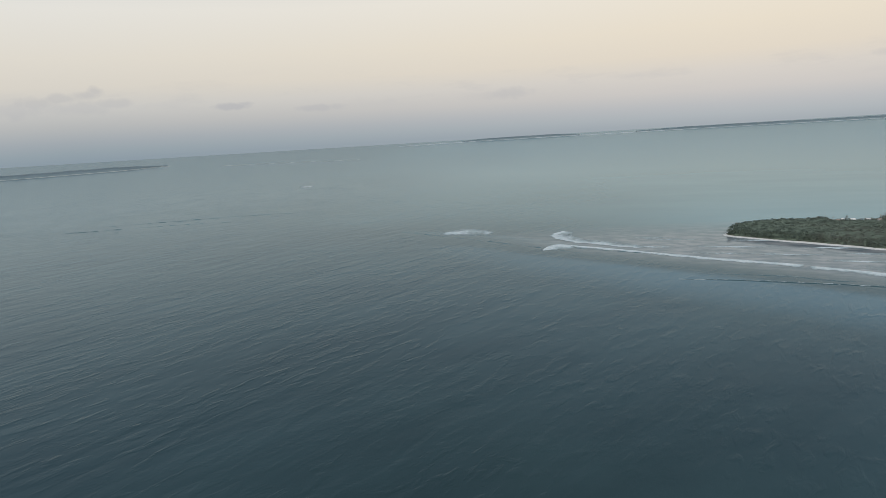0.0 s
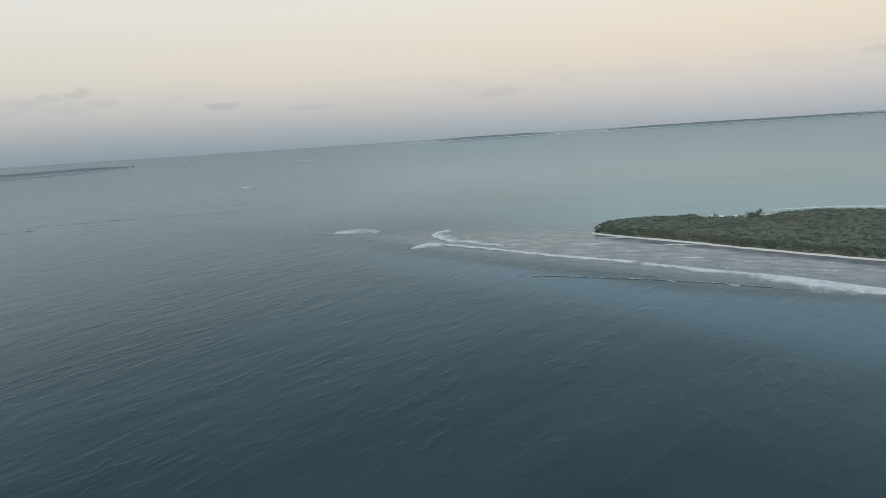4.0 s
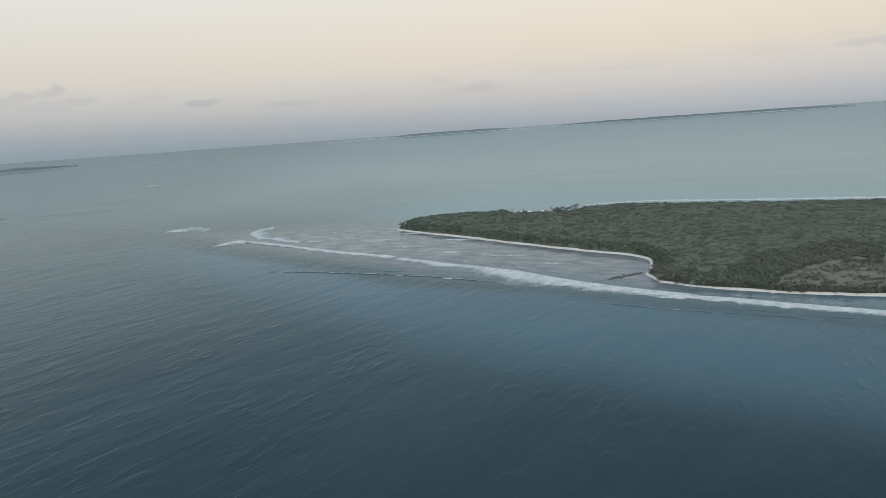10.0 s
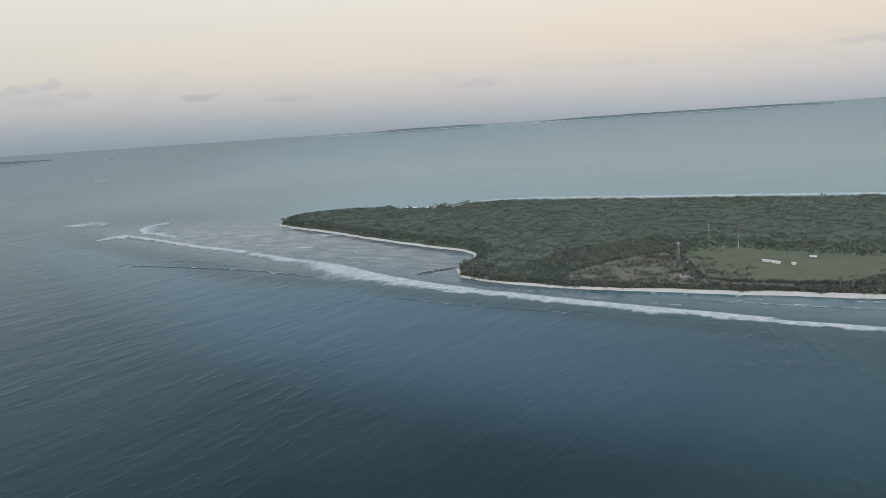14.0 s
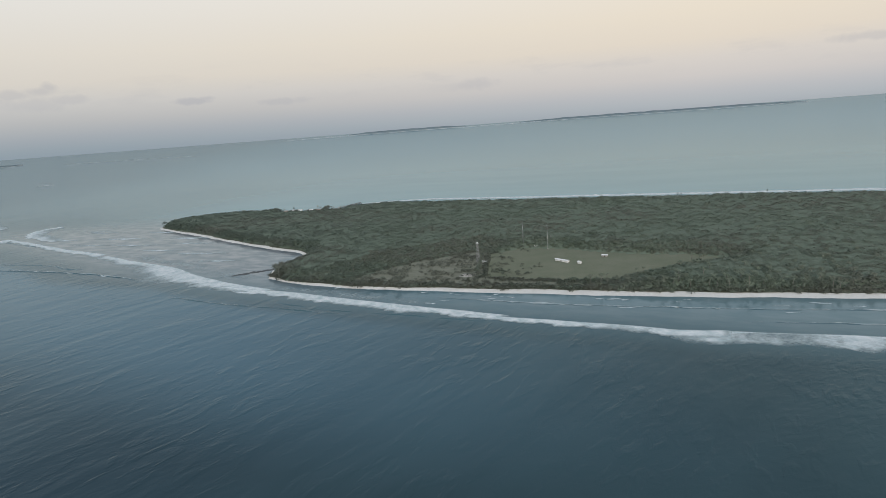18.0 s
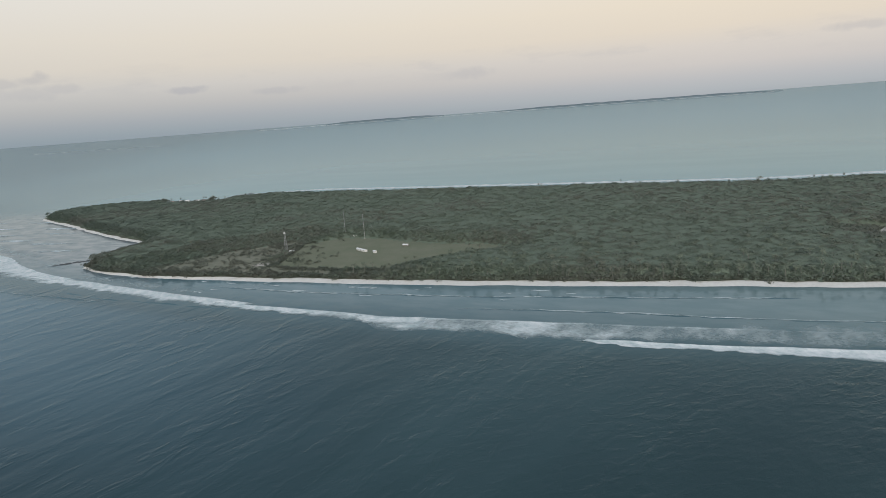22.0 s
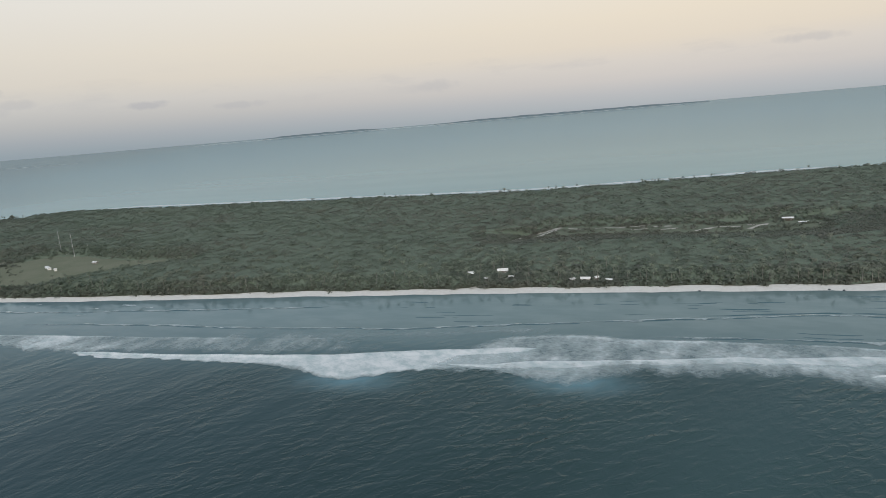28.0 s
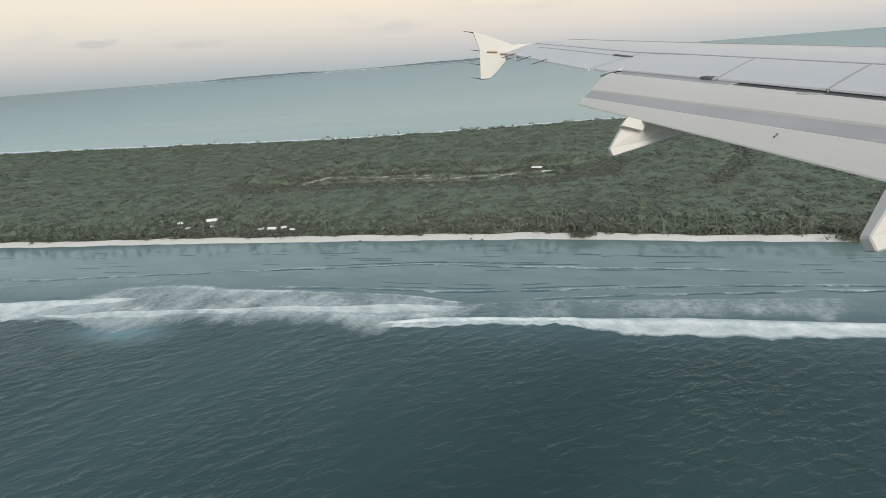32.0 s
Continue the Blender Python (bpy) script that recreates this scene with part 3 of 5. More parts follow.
surf("surf_wash", [(1012, 38), (1027, 32), (1044, 25), (1066, 18), (1100, 9), (1130, -2)], [(1033, 46), (1042, 45), (1055, 42), (1078, 34), (1108, 24), (1138, 12)], WASH_LABEL, 0.6, 0.85, 0.1, tail=0.8)
surf("surf_wash", [(800, 140), (830, 130), (865, 119), (897, 112), (930, 104)], [(808, 152), (838, 143), (872, 132), (905, 122), (938, 112)], WASH_LABEL, 0.42, 0.5, 0.02, tail=0.4)
surf("breaking_wave", [(575, 241), (613, 220), (640, 205), (664, 189), (684, 180)], [(580, 246), (617, 227), (645, 212), (668, 199), (690, 191)], REEF_LABEL, 1.2, 0.8, 0.35, tail=0.9, rag=3.5)
surf("breaking_wave", [(420, 346), (456, 322), (476, 308), (513, 282), (556, 254), (596, 231)], [(430, 352), (452, 335), (477, 322), (500, 306), (520, 292), (562, 264), (602, 238)], REEF_LABEL, 1.3, 0.8, 0.4, tail=0.9, rag=5.0)
surf("surf_wash", [(455, 330), (480, 318), (520, 290), (560, 264)], [(470, 340), (497, 326), (535, 300), (570, 276)], WASH_LABEL, 0.45, 0.5, 0.02, tail=0.4)
surf("breaking_wave", [(279, 498), (315, 453), (331, 434), (357, 392), (389, 367), (412, 348), (442, 330)], [(285, 503), (320, 469), (345, 448), (373, 424), (409, 381), (439, 352), (470, 327)], "white surf over the shallow reef flat of the bay", 1.3, 0.9, 0.4, tail=0.95, rise=0.75, rag=7.0)
surf("surf_wash", [(300, 486), (345, 447), (385, 412), (430, 360)], [(320, 500), (362, 462), (402, 425), (450, 372)], WASH_LABEL, 0.46, 0.5, 0.02, tail=0.35)
surf("breaking_wave", [(105, 648), (144, 615), (167, 594), (199, 563), (229, 537), (279, 499)], [(109, 655), (148, 623), (171, 603), (203, 573), (233, 547), (284, 507)], "thin line of surf off the western point", 1.7, 0.8, 0.3, tail=0.9, fade=0.03, rise=0.7)
surf("breaking_wave", [(90, 621), (109, 623), (126, 626)], [(92, 632), (107, 652), (124, 639)], "small breaking wave off the western point", 1.6, 0.6, 0.3, tail=0.8, fade=0.15)
surf("breaking_wave", [(130, 731), (115, 715), (112, 689), (128, 655), (155, 632), (180, 606)], [(140, 720), (136, 697), (142, 674), (160, 655), (172, 642), (192, 616)], "curling patch of surf on the outer reef", 1.3, 0.2, 0.3, tail=0.3, rise=0.15, rag=4.0)
surf("breaking_wave", [(-12, 747), (18, 734), (36, 727), (52, 736)], [(-12, 762), (9, 782), (33, 776), (54, 752)], "patch of surf on the outer reef", 0.92, 0.6, 0.3, tail=0.8, fade=0.15)
surf("breaking_wave", [(-356, 1540), (-340, 1538), (-322, 1536)], [(-354, 1572), (-338, 1570), (-320, 1566)], "small patch of surf far out in the lagoon mouth", 1.2, 0.4, 0.4, tail=0.8, fade=0.2)
for bx0, by0, ln in ((300, 612, 60), (228, 640, 55), (262, 590, 70), (330, 505, 55), (340, 560, 50), (372, 476, 60), (400, 436, 46), (190, 612, 50), (290, 545, 55), (240, 566, 50), (350, 530, 44), (210, 655, 40)):
    bow = 2.5 * noise.noise((bx0, by0, 1))
    surf("foam_streak", [(bx0 - ln / 2, by0 + ln * 0.16), (bx0, by0 - 3 + bow), (bx0 + ln / 2, by0 - ln * 0.2)], [(bx0 - ln / 2, by0 + ln * 0.16 + 5), (bx0, by0 + 5 + bow), (bx0 + ln / 2, by0 - ln * 0.2 + 5)], "streak of foam on the bay's shallow water", 0.95, 0.5, 0.02, rows_n=6, fade=0.4, tail=0.7, rise=0.3)
# white strip beyond the treetops: water line plus a sharpening halo made as foam
shore_gap = 50.0 - 3.0 * np.clip((coast[:, 0] - 650) / 200, 0, 1)
off_north = inward(coast, -shore_gap)[len(south):len(south) + len(north)]
out_north = inward(coast, -shore_gap - 6.0 - 9.0 * np.clip((coast[:, 0] - 400) / 300, 0, 1))[len(south):len(south) + len(north)]
seen = [i for i in range(0, len(north), 8) if 470 < north[i][0] < 1330]
surf("breaking_wave", [tuple(out_north[i]) for i in seen], [tuple(off_north[i]) for i in seen], "thin white foam line added as a bright edge on the lagoon shore", 2.4, 0.6, 0.05, rows_n=5, fade=0.1, tail=0.9)


def ripple(points, label="low swell running over the shallow reef flat", foam=0.0, high=0.17):
    """A long low wave on the shallow flat: a rounded ridge, steeper towards the shore."""
    line = wobble(spline(points, 2.0), 0.8, 14, len(points))
    t = np.gradient(line, axis=0)
    t /= np.linalg.norm(t, axis=1)[:, None]
    nrm = np.stack([-t[:, 1], t[:, 0]], 1)
    prof = ((-1.2, -0.02), (-0.7, 0.25), (-0.3, 0.8), (0.0, 1.0), (0.15, 0.6), (0.32, 0.05), (0.42, -0.05))
    vs, m = [], len(line)
    for w, z in prof:
        for i in range(m):
            e = min(1, 8 * i / m, 8 * (m - 1 - i) / m)
            k = max(-0.1, min(1.2, 0.55 + 1.7 * noise.noise((line[i][0] / 9, line[i][1] / 9, 4)))) if high < 0.45 else 0.9
            x, y = line[i] + nrm[i] * w
            vs.append((x, y, -0.02 + z * high * e * k))
    faces = [(j * m + i, j * m + i + 1, (j + 1) * m + i + 1, (j + 1) * m + i) for j in range(len(prof) - 1) for i in range(m - 1)]
    me = mesh_from("swell", vs, faces, "sea_water", True)
    # deeper-water colour on the ridge paints in the dark of its wave face
    for key, val in (("shallow", 0.18 if high < 0.45 else 0.05), ("reef", 0.0), ("blue", 0.15), ("east", 0.5)):
        me.attributes.new(key, "FLOAT", "POINT").data.foreach_set("value", np.full(len(vs), val, np.float32))
    tagged(new("swell", me), label, "wave", kind="stuff")
    if foam:
        surf("swell_crest_foam", [tuple(p - n * 0.6) for p, n in zip(line[::6], nrm[::6])], [tuple(p + n * 1.3) for p, n in zip(line[::6], nrm[::6])], "broken white crest on a low swell", foam, 0.4, high, rows_n=5, fade=0.1, tail=0.8)


ripple([(700, 201), (765, 176), (824, 150), (862, 136), (874, 130), (897, 125), (919, 119), (954, 110), (983, 102), (1003, 96), (1029, 89), (1057, 74), (1097, 56), (1150, 30)], foam=0.8)
ripple([(1003, 99), (1029, 92), (1057, 78), (1080, 68)])
ripple([(985, 104), (1010, 98), (1035, 90)])
ripple([(739, 207), (751, 203), (797, 188), (854, 170)], foam=0.72)
ripple([(957, 90), (972, 85), (997, 75), (1013, 67), (1037, 56), (1060, 49), (1085, 42), (1130, 26), (1220, -12)], foam=0.6)
ripple([(1000, 77), (1016, 69), (1040, 58), (1064, 51), (1088, 44)], high=0.1)
ripple([(1005, 79), (1020, 71), (1044, 60), (1066, 54)], high=0.09)
ripple([(1040, 46), (1061, 41), (1094, 32), (1147, 15), (1240, -25)], foam=0.7)
ripple([(560, 285), (620, 253), (680, 228), (740, 205)], foam=0.7)
ripple([(175, 485), (213, 471), (273, 444), (314, 422), (361, 389)], "low swell lifting before the reef", high=0.46, foam=1.15)

calm_r = random.Random(23)
for _ in range(46):
    rx = calm_r.uniform(880, 1190)
    ry = np.interp(rx, [p[0] for p in SOUTH], [p[1] for p in SOUTH]) - calm_r.choice((calm_r.uniform(8, 24), calm_r.uniform(16, 44)))
    rl = calm_r.uniform(5, 13)
    ripple([(rx - rl, ry + 0.40 * rl), (rx, ry + calm_r.uniform(-0.4, 0.4)), (rx + rl, ry - 0.44 * rl)], "short ripple on the calm shallow water", high=calm_r.uniform(0.05, 0.11))

ripple([(190, 503), (216, 491), (252, 475), (274, 456), (302, 443)], "low swell lifting before the reef", high=0.3, foam=0.55)
ripple([(110, 640), (160, 600), (200, 570)], "low swell lifting before the reef", high=0.3, foam=0.4)
ripple([(400, 334), (416, 323), (451, 300), (476, 288), (520, 262)], "low swell lifting before the reef", high=0.35, foam=0.5)
ripple([(470, 302), (510, 274), (545, 256), (590, 232)], "low swell lifting before the reef", high=0.3)
ripple([(-560, 1010), (-364, 1048), (-216, 1051)], "long low swell on the open sea", high=0.4)
ripple([(-600, 960), (-420, 985), (-300, 985)], "long low swell on the open sea", high=0.4)
ripple([(-67, 798), (0, 735), (62, 671), (138, 588)], "low swell lifting before the reef", high=0.3)

# ---- the island's ground ----
def ground():
    n = len(coast)
    rings = [(inward(coast, np.full(n, -9.0)), -0.7), (coast, 0.0), (inward(coast, beach_width * 0.45), 0.75), (veg_line, 1.1)]
    vs = [(x, y, z) for ring, z in rings for x, y in ring]
    faces = [(j * n + i, j * n + (i + 1) % n, (j + 1) * n + (i + 1) % n, (j + 1) * n + i) for j in range(3) for i in range(n) if not (j < 3 and abs(i - len(south)) < 1)]
    tagged(new("beach", mesh_from("beach", vs, faces, "coral_sand", True)), "pale coral sand beach round the wooded island", "beach", kind="structure")
    bm = bmesh.new()
    ring = [bm.verts.new((x, y, 1.1)) for x, y in inward(coast, beach_width - 1.5)]
    es = [bm.edges.new((ring[i], ring[(i + 1) % n])) for i in range(n)]
    bmesh.ops.triangle_fill(bm, edges=es, use_beauty=True)
    for f in bm.faces:
        if f.normal.z < 0:
            f.normal_flip()
    me = bpy.data.meshes.new("ground")
    bm.to_mesh(me)
    bm.free()
    me.materials.append(MAT["forest_floor"])
    tagged(new("ground", me), "dark forest floor of the low coral island", "ground", kind="structure")


ground()

CLEARING = np.array([(598, 312), (604, 345), (609, 374), (634, 387), (661, 374), (679, 357), (706, 338), (730, 328), (752, 309), (748, 301), (715, 296), (689, 287), (668, 281), (640, 290)], float)
SCRUB = np.array([(512, 331), (530, 352), (560, 372), (604, 388), (612, 374), (600, 312), (640, 288), (665, 277), (650, 271), (575, 302)], float)
GLADE = np.array([(960, 268), (986, 294), (1004, 292), (1032, 275), (1054, 272), (1084, 250), (1120, 250), (1134, 234), (1122, 214), (1105, 212), (1061, 229), (1002, 258)], float)


def sheet(name, poly, z, mat, label, category="", wob=1.5):
    line = np.vstack([spline(list(map(tuple, poly)) + [tuple(poly[0])], 4.0)])[:-1]
    line = wobble(line, wob, 9, 21)
    bm = bmesh.new()
    f = bm.faces.new([bm.verts.new((x, y, z)) for x, y in line])
    if f.normal.z < 0:
        f.normal_flip()
    bmesh.ops.triangulate(bm, faces=bm.faces[:])
    me = bpy.data.meshes.new(name)
    bm.normal_update()
    bm.to_mesh(me)
    bm.free()
    me.materials.append(MAT[mat])
    return tagged(new(name, me), label, category or name, kind="structure")


sheet("meadow", CLEARING, 1.15, "mown_grass", "flat green mown grass clearing in the forest", "grass")
sheet("scrubland", SCRUB, 1.13, "scrub_soil", "brownish low scrub ground beside the clearing", "ground")
sheet("glade", GLADE, 1.13, "glade_weeds", "open weedy glade with pale coral tracks", "ground")


def track(points, width, label, z=1.2):
    line = wobble(spline(points, 3.0), 0.5, 8, 31)
    t = np.gradient(line, axis=0)
    t /= np.linalg.norm(t, axis=1)[:, None]
    nrm = np.stack([-t[:, 1], t[:, 0]], 1)
    w = np.array([width * (0.5 + 0.25 * noise.noise((x / 6, y / 6, 2))) for x, y in line])
    vs = [(*(p + n * k), z) for p, n, k in zip(line, nrm, w)] + [(*(p - n * k), z) for p, n, k in zip(line, nrm, w)]
    m = len(line)
    tagged(new("track", mesh_from("track", vs, [(i, m + i, m + i + 1, i + 1) for i in range(m - 1)], "crushed_coral")), label, "track", kind="structure")


TRACKS = [([(950, 264), (963, 275), (974, 282), (992, 294)], 3.4), ([(960, 263), (968, 270), (976, 278), (989, 289)], 2.2), ([(995, 288), (998, 285), (1002, 282)], 2.4), ([(1024, 275), (1035, 272), (1049, 276)], 2.2),
          ([(1027, 265), (1032, 263), (1037, 262)], 1.8), ([(1040, 255), (1046, 255), (1053, 255)], 2.4), ([(1048, 229), (1055, 232), (1062, 236)], 2.4), ([(1057, 242), (1073, 246), (1085, 241)], 2.0),
          ([(1085, 232), (1096, 239), (1102, 240)], 2.6), ([(1010, 280), (1018, 277), (1026, 271)], 1.6), ([(912, 172), (925, 178), (936, 186)], 2.2), ([(1180, 150), (1205, 175), (1225, 200), (1240, 225)], 1.6)]
for pts, wd in TRACKS:
    track(pts, wd, "pale crushed coral track through low vegetation")

# ---- vegetation ----
rs = np.random.RandomState(4)


def on_sight(x, y):
    return x < 1215 + 0.9 * y


def scatter(step, jitter=0.9):
    gx, gy = np.meshgrid(np.arange(270, 1640, step), np.arange(-200, 700, step))
    x = (gx + rs.uniform(-0.5, 0.5, gx.shape) * step * jitter).ravel()
    y = (gy + rs.uniform(-0.5, 0.5, gx.shape) * step * jitter).ravel()
    k = inside(x, y, veg_line) & on_sight(x, y)
    return x[k], y[k]


def field(x, y, scale, seed):
    return np.array([noise.noise((a / scale, b / scale, seed)) for a, b in zip(x, y)])


HOUSES = [(932, 191, 3.6), (916, 193, 2.8), (922, 182, 2.2), (933, 180, 2.2), (959, 163, 2.4), (965, 162, 2.6), (970, 160, 2.2), (974, 157, 2.0), (1116.5, 243, 5.0), (1119, 232, 4.2), (430, 668, 5), (412, 672, 5), (446, 662, 5), (470, 660, 4)]


def free_ground(x, y, wide=0.0):
    k = ~inside(x, y, CLEARING) & ~inside(x, y, GLADE) & ~inside(x, y, SCRUB)
    for hx, hy, r in HOUSES:
        k &= np.hypot(x - hx, y - hy) > r * 0.75 + wide
    for pts, wd in TRACKS:
        k &= off_line(x, y, np.array(pts, float)) > wd * 0.7 + wide
    return k


def crowns(x, y, top, radius, leaves, leaf, seed, deep=0.8, spread=0.85, rough=0.18, upward=0.8):
    """Corner array of leaf clumps, set over the upper part of each crown."""
    r = np.random.RandomState(seed)
    n = len(x)
    az = r.uniform(0, 2 * np.pi, (n, leaves))
    ce = r.uniform(-0.25, 1.0, (n, leaves))
    se = np.sqrt(1 - ce ** 2)
    rad = radius[:, None] * r.uniform(0.75, 1.12, (n, leaves))
    nx, ny, nz = se * np.cos(az), se * np.sin(az), ce
    cx, cy = x[:, None] + nx * rad, y[:, None] + ny * rad
    deep = np.broadcast_to(deep, (n,))
    cz = (top - radius * deep)[:, None] + nz * rad * deep[:, None]
    nrm = np.stack([nx * spread, ny * spread, nz * 1.2 + upward], -1) + r.normal(0, rough, (n, leaves, 3))
    nrm /= np.linalg.norm(nrm, axis=-1, keepdims=True)
    ref = r.normal(0, 1, nrm.shape)
    u = np.cross(nrm, ref)
    u /= np.linalg.norm(u, axis=-1, keepdims=True)
    v = np.cross(nrm, u)
    s = (leaf * r.uniform(0.6, 1.35, (n, leaves)))[..., None]
    c = np.stack([cx, cy, cz], -1)
    k = r.uniform(0.6, 1.1, (n, leaves, 4, 1))
    quad = np.stack([c + u * s * k[:, :, 0], c + v * s * k[:, :, 1] * 0.8, c - u * s * k[:, :, 2], c - v * s * k[:, :, 3] * 0.8], 2)
    return quad.reshape(-1, 3)


x, y = scatter(2.45)
k = free_ground(x, y)
x, y = x[k], y[k]
edge_south = off_line(x, y, south)
high = 5.6 + 0.8 * field(x, y, 45, 1) + 0.7 * field(x, y, 12, 2) + rs.uniform(-0.4, 0.5, len(x))
def rim(x, y):
    """Distance to the nearest open edge: beach, clearing, scrub or glade."""
    d = off_line(x, y, veg_line[:len(south)])
    d = np.minimum(d, off_line(x, y, veg_line[len(south) + len(north):]))
    for poly in (CLEARING, SCRUB, GLADE):
        d = np.minimum(d, off_line(x, y, np.vstack([poly, poly[:1]])))
    return d


low = rim(x, y)
high = np.minimum(high, np.where(x > 830, 1.9, 2.3) + 0.42 * low + rs.uniform(-0.5, 0.6, len(x)))
for hx, hy, r in HOUSES:
    dh = np.hypot(x - hx, (y - hy) * 0.75)
    high = np.where(dh < 13, np.minimum(high, 0.9 + 0.30 * dh), high)
sc = off_line(x, y, np.vstack([SCRUB, SCRUB[:1]]))
high = np.where(sc < 30, np.minimum(high, 1.5 + sc * 0.16 + 0.5 * rs.uniform(-1, 1, len(x))), high)
gl = off_line(x, y, np.vstack([GLADE, GLADE[:1]]))
gl = np.where(y > 280 - 0.2 * (x - 960), gl * 5, gl)
high = np.where(gl < 34, np.minimum(high, 0.9 + gl * 0.13 + 0.5 * rs.uniform(-1, 1, len(x))), high)
radius = np.where(low < 7, rs.uniform(1.4, 2.1, len(x)), rs.uniform(1.8, 3.1, len(x)))
def toned(me, tone, per):
    """Gives every leaf of a tree its tree's tone."""
    me.attributes.new("tone", "FLOAT", "POINT").data.foreach_set("value", np.repeat(tone, per).astype(np.float32))
    return me


tone = np.clip(rs.normal(0.5, 0.12, len(x)) + 0.35 * field(x, y, 16, 3) + 0.45 * field(x, y, 70, 4), 0, 1)
close = (x > 720) & (edge_south < 130)
for sel, leaves, leaf, seed in ((close, 24, 0.62, 8), (~close, 12, 0.88, 28)):
    forest = quads_mesh("forest", crowns(x[sel], y[sel], 1.1 + high[sel], radius[sel], leaves, leaf, seed, np.where(low[sel] < 7, 0.9, 0.44), 0.7, 0.14, 0.5), 4, "broadleaf")
    tagged(new("forest", toned(forest, tone[sel], leaves * 4)), "dense grey-green tropical forest covering the island", "forest", kind="stuff")
# taller, broader crowns standing out of the canopy
big = np.where((rs.uniform(0, 1, len(x)) < 0.040) & (low > 6) & (gl > 36))[0]
bigger = quads_mesh("emergent_trees", crowns(x[big], y[big], 1.1 + high[big] + rs.uniform(0.3, 1.3, len(big)), rs.uniform(2.6, 4.4, len(big)), 56, 0.78, 18, 0.5), 4, "broadleaf")
toned(bigger, rs.uniform(0.1, 0.9, len(big)), 56 * 4)
tagged(new("emergent_trees", bigger), "broad tree crowns standing out of the forest canopy", "forest", kind="stuff")


# slim darker trees breaking the skyline along the lagoon shore
sky_line = inward(coast, np.full(len(coast), 9.0))[len(south):len(south) + len(north)]
kx, ky = np.repeat(sky_line, 5, 0).T
kx, ky = kx + rs.uniform(-4, 4, len(kx)), ky + rs.uniform(-3, 3, len(ky))
kk = ((kx > 800) | ((kx > 370) & (kx < 500))) & (kx < 1300) & (rs.uniform(0, 1, len(kx)) < 0.22 + 0.6 * field(kx, ky, 14, 5.5))
kx, ky = kx[kk], ky[kk]
slim = quads_mesh("skyline_trees", crowns(kx, ky, 7.4 + rs.uniform(0.6, 3.2, len(kx)) * np.clip(kx / 950, 0.6, 1), rs.uniform(0.7, 1.25, len(kx)), 30, 0.5, 31, 1.9), 4, "broadleaf")
toned(slim, rs.uniform(0.0, 0.1, len(kx)), 30 * 4)
tagged(new("skyline_trees", slim), "slim dark trees standing along the lagoon shore", "trees", kind="stuff")


def understorey():
    st = 4.0
    xs, ys = np.arange(270, 1640, st), np.arange(-200, 700, st)
    X, Y = np.meshgrid(xs, ys)
    ok = inside(X.ravel(), Y.ravel(), inward(coast, beach_width + 3.0)) & on_sight(X.ravel(), Y.ravel()) & free_ground(X.ravel(), Y.ravel(), 2.5)
    gl = off_line(X.ravel(), Y.ravel(), np.vstack([GLADE, GLADE[:1]]))
    Z = 1.1 + 5.4 + 0.7 * field(X.ravel(), Y.ravel(), 45, 1) + 0.5 * field(X.ravel(), Y.ravel(), 12, 2) + rs.uniform(-0.3, 0.3, X.size)
    gl = np.where(Y.ravel() > 280 - 0.2 * (X.ravel() - 960), gl * 5, gl)
    Z = np.where(gl < 34, np.minimum(Z, 1.45 + gl * 0.115), Z)
    sc = off_line(X.ravel(), Y.ravel(), np.vstack([SCRUB, SCRUB[:1]]))
    Z = np.where(sc < 30, np.minimum(Z, 1.7 + sc * 0.15), Z)
    Z = np.minimum(Z, np.where(X.ravel() > 830, 1.8, 2.2) + 0.40 * rim(X.ravel(), Y.ravel()))
    for hx, hy, r in HOUSES:
        dh = np.hypot(X.ravel() - hx, (Y.ravel() - hy) * 0.75)
        Z = np.where(dh < 13, np.minimum(Z, 1.3 + 0.24 * dh), Z)
    nx = len(xs)
    okg = ok.reshape(X.shape)
    wide = okg.copy()
    for dy in (-1, 0, 1):
        for dx in (-1, 0, 1):
            wide |= np.roll(np.roll(okg, dy, 0), dx, 1)
    Z = np.where((wide & ~okg).ravel(), 0.95, Z)
    okg = wide
    q = okg[:-1, :-1] & okg[1:, :-1] & okg[:-1, 1:] & okg[1:, 1:]
    j, i = np.nonzero(q)
    k = j * nx + i
    used = np.unique(np.concatenate([k, k + 1, k + nx, k + nx + 1]))
    back = np.zeros(X.size, int)
    back[used] = np.arange(len(used))
    vs = np.stack([X.ravel()[used], Y.ravel()[used], Z[used]], 1)
    fs = [tuple(int(back[v]) for v in (a, a + 1, a + nx + 1, a + nx)) for a in k]
    tagged(new("understorey", mesh_from("understorey", vs, fs, "understorey_leaf", True)), "leafy lower storey filling the gaps between the crowns", "forest", kind="stuff")


understorey()
# low scrub round the clearing, along the beach edge and in the glade
gx, gy = rs.uniform(500, 1140, 26000), rs.uniform(205, 392, 26000)
ks = (inside(gx, gy, SCRUB) & ~inside(gx, gy, CLEARING) & (field(gx, gy * 2.2, 11, 6) > 0.0)) | (inside(gx, gy, GLADE) & (field(gx, gy, 8, 7) > 0.02) & (np.min([off_line(gx, gy, np.array(p, float)) for p, _ in TRACKS], 0) > 2.2))
gx, gy = gx[ks], gy[ks]
bx, by = inward(coast, beach_width + 0.6)[:len(south)].T
bx, by = np.repeat(bx, 9) + rs.uniform(-3, 3, 9 * len(bx)), np.repeat(by, 9) + rs.uniform(-0.9, 4.5, 9 * len(by))
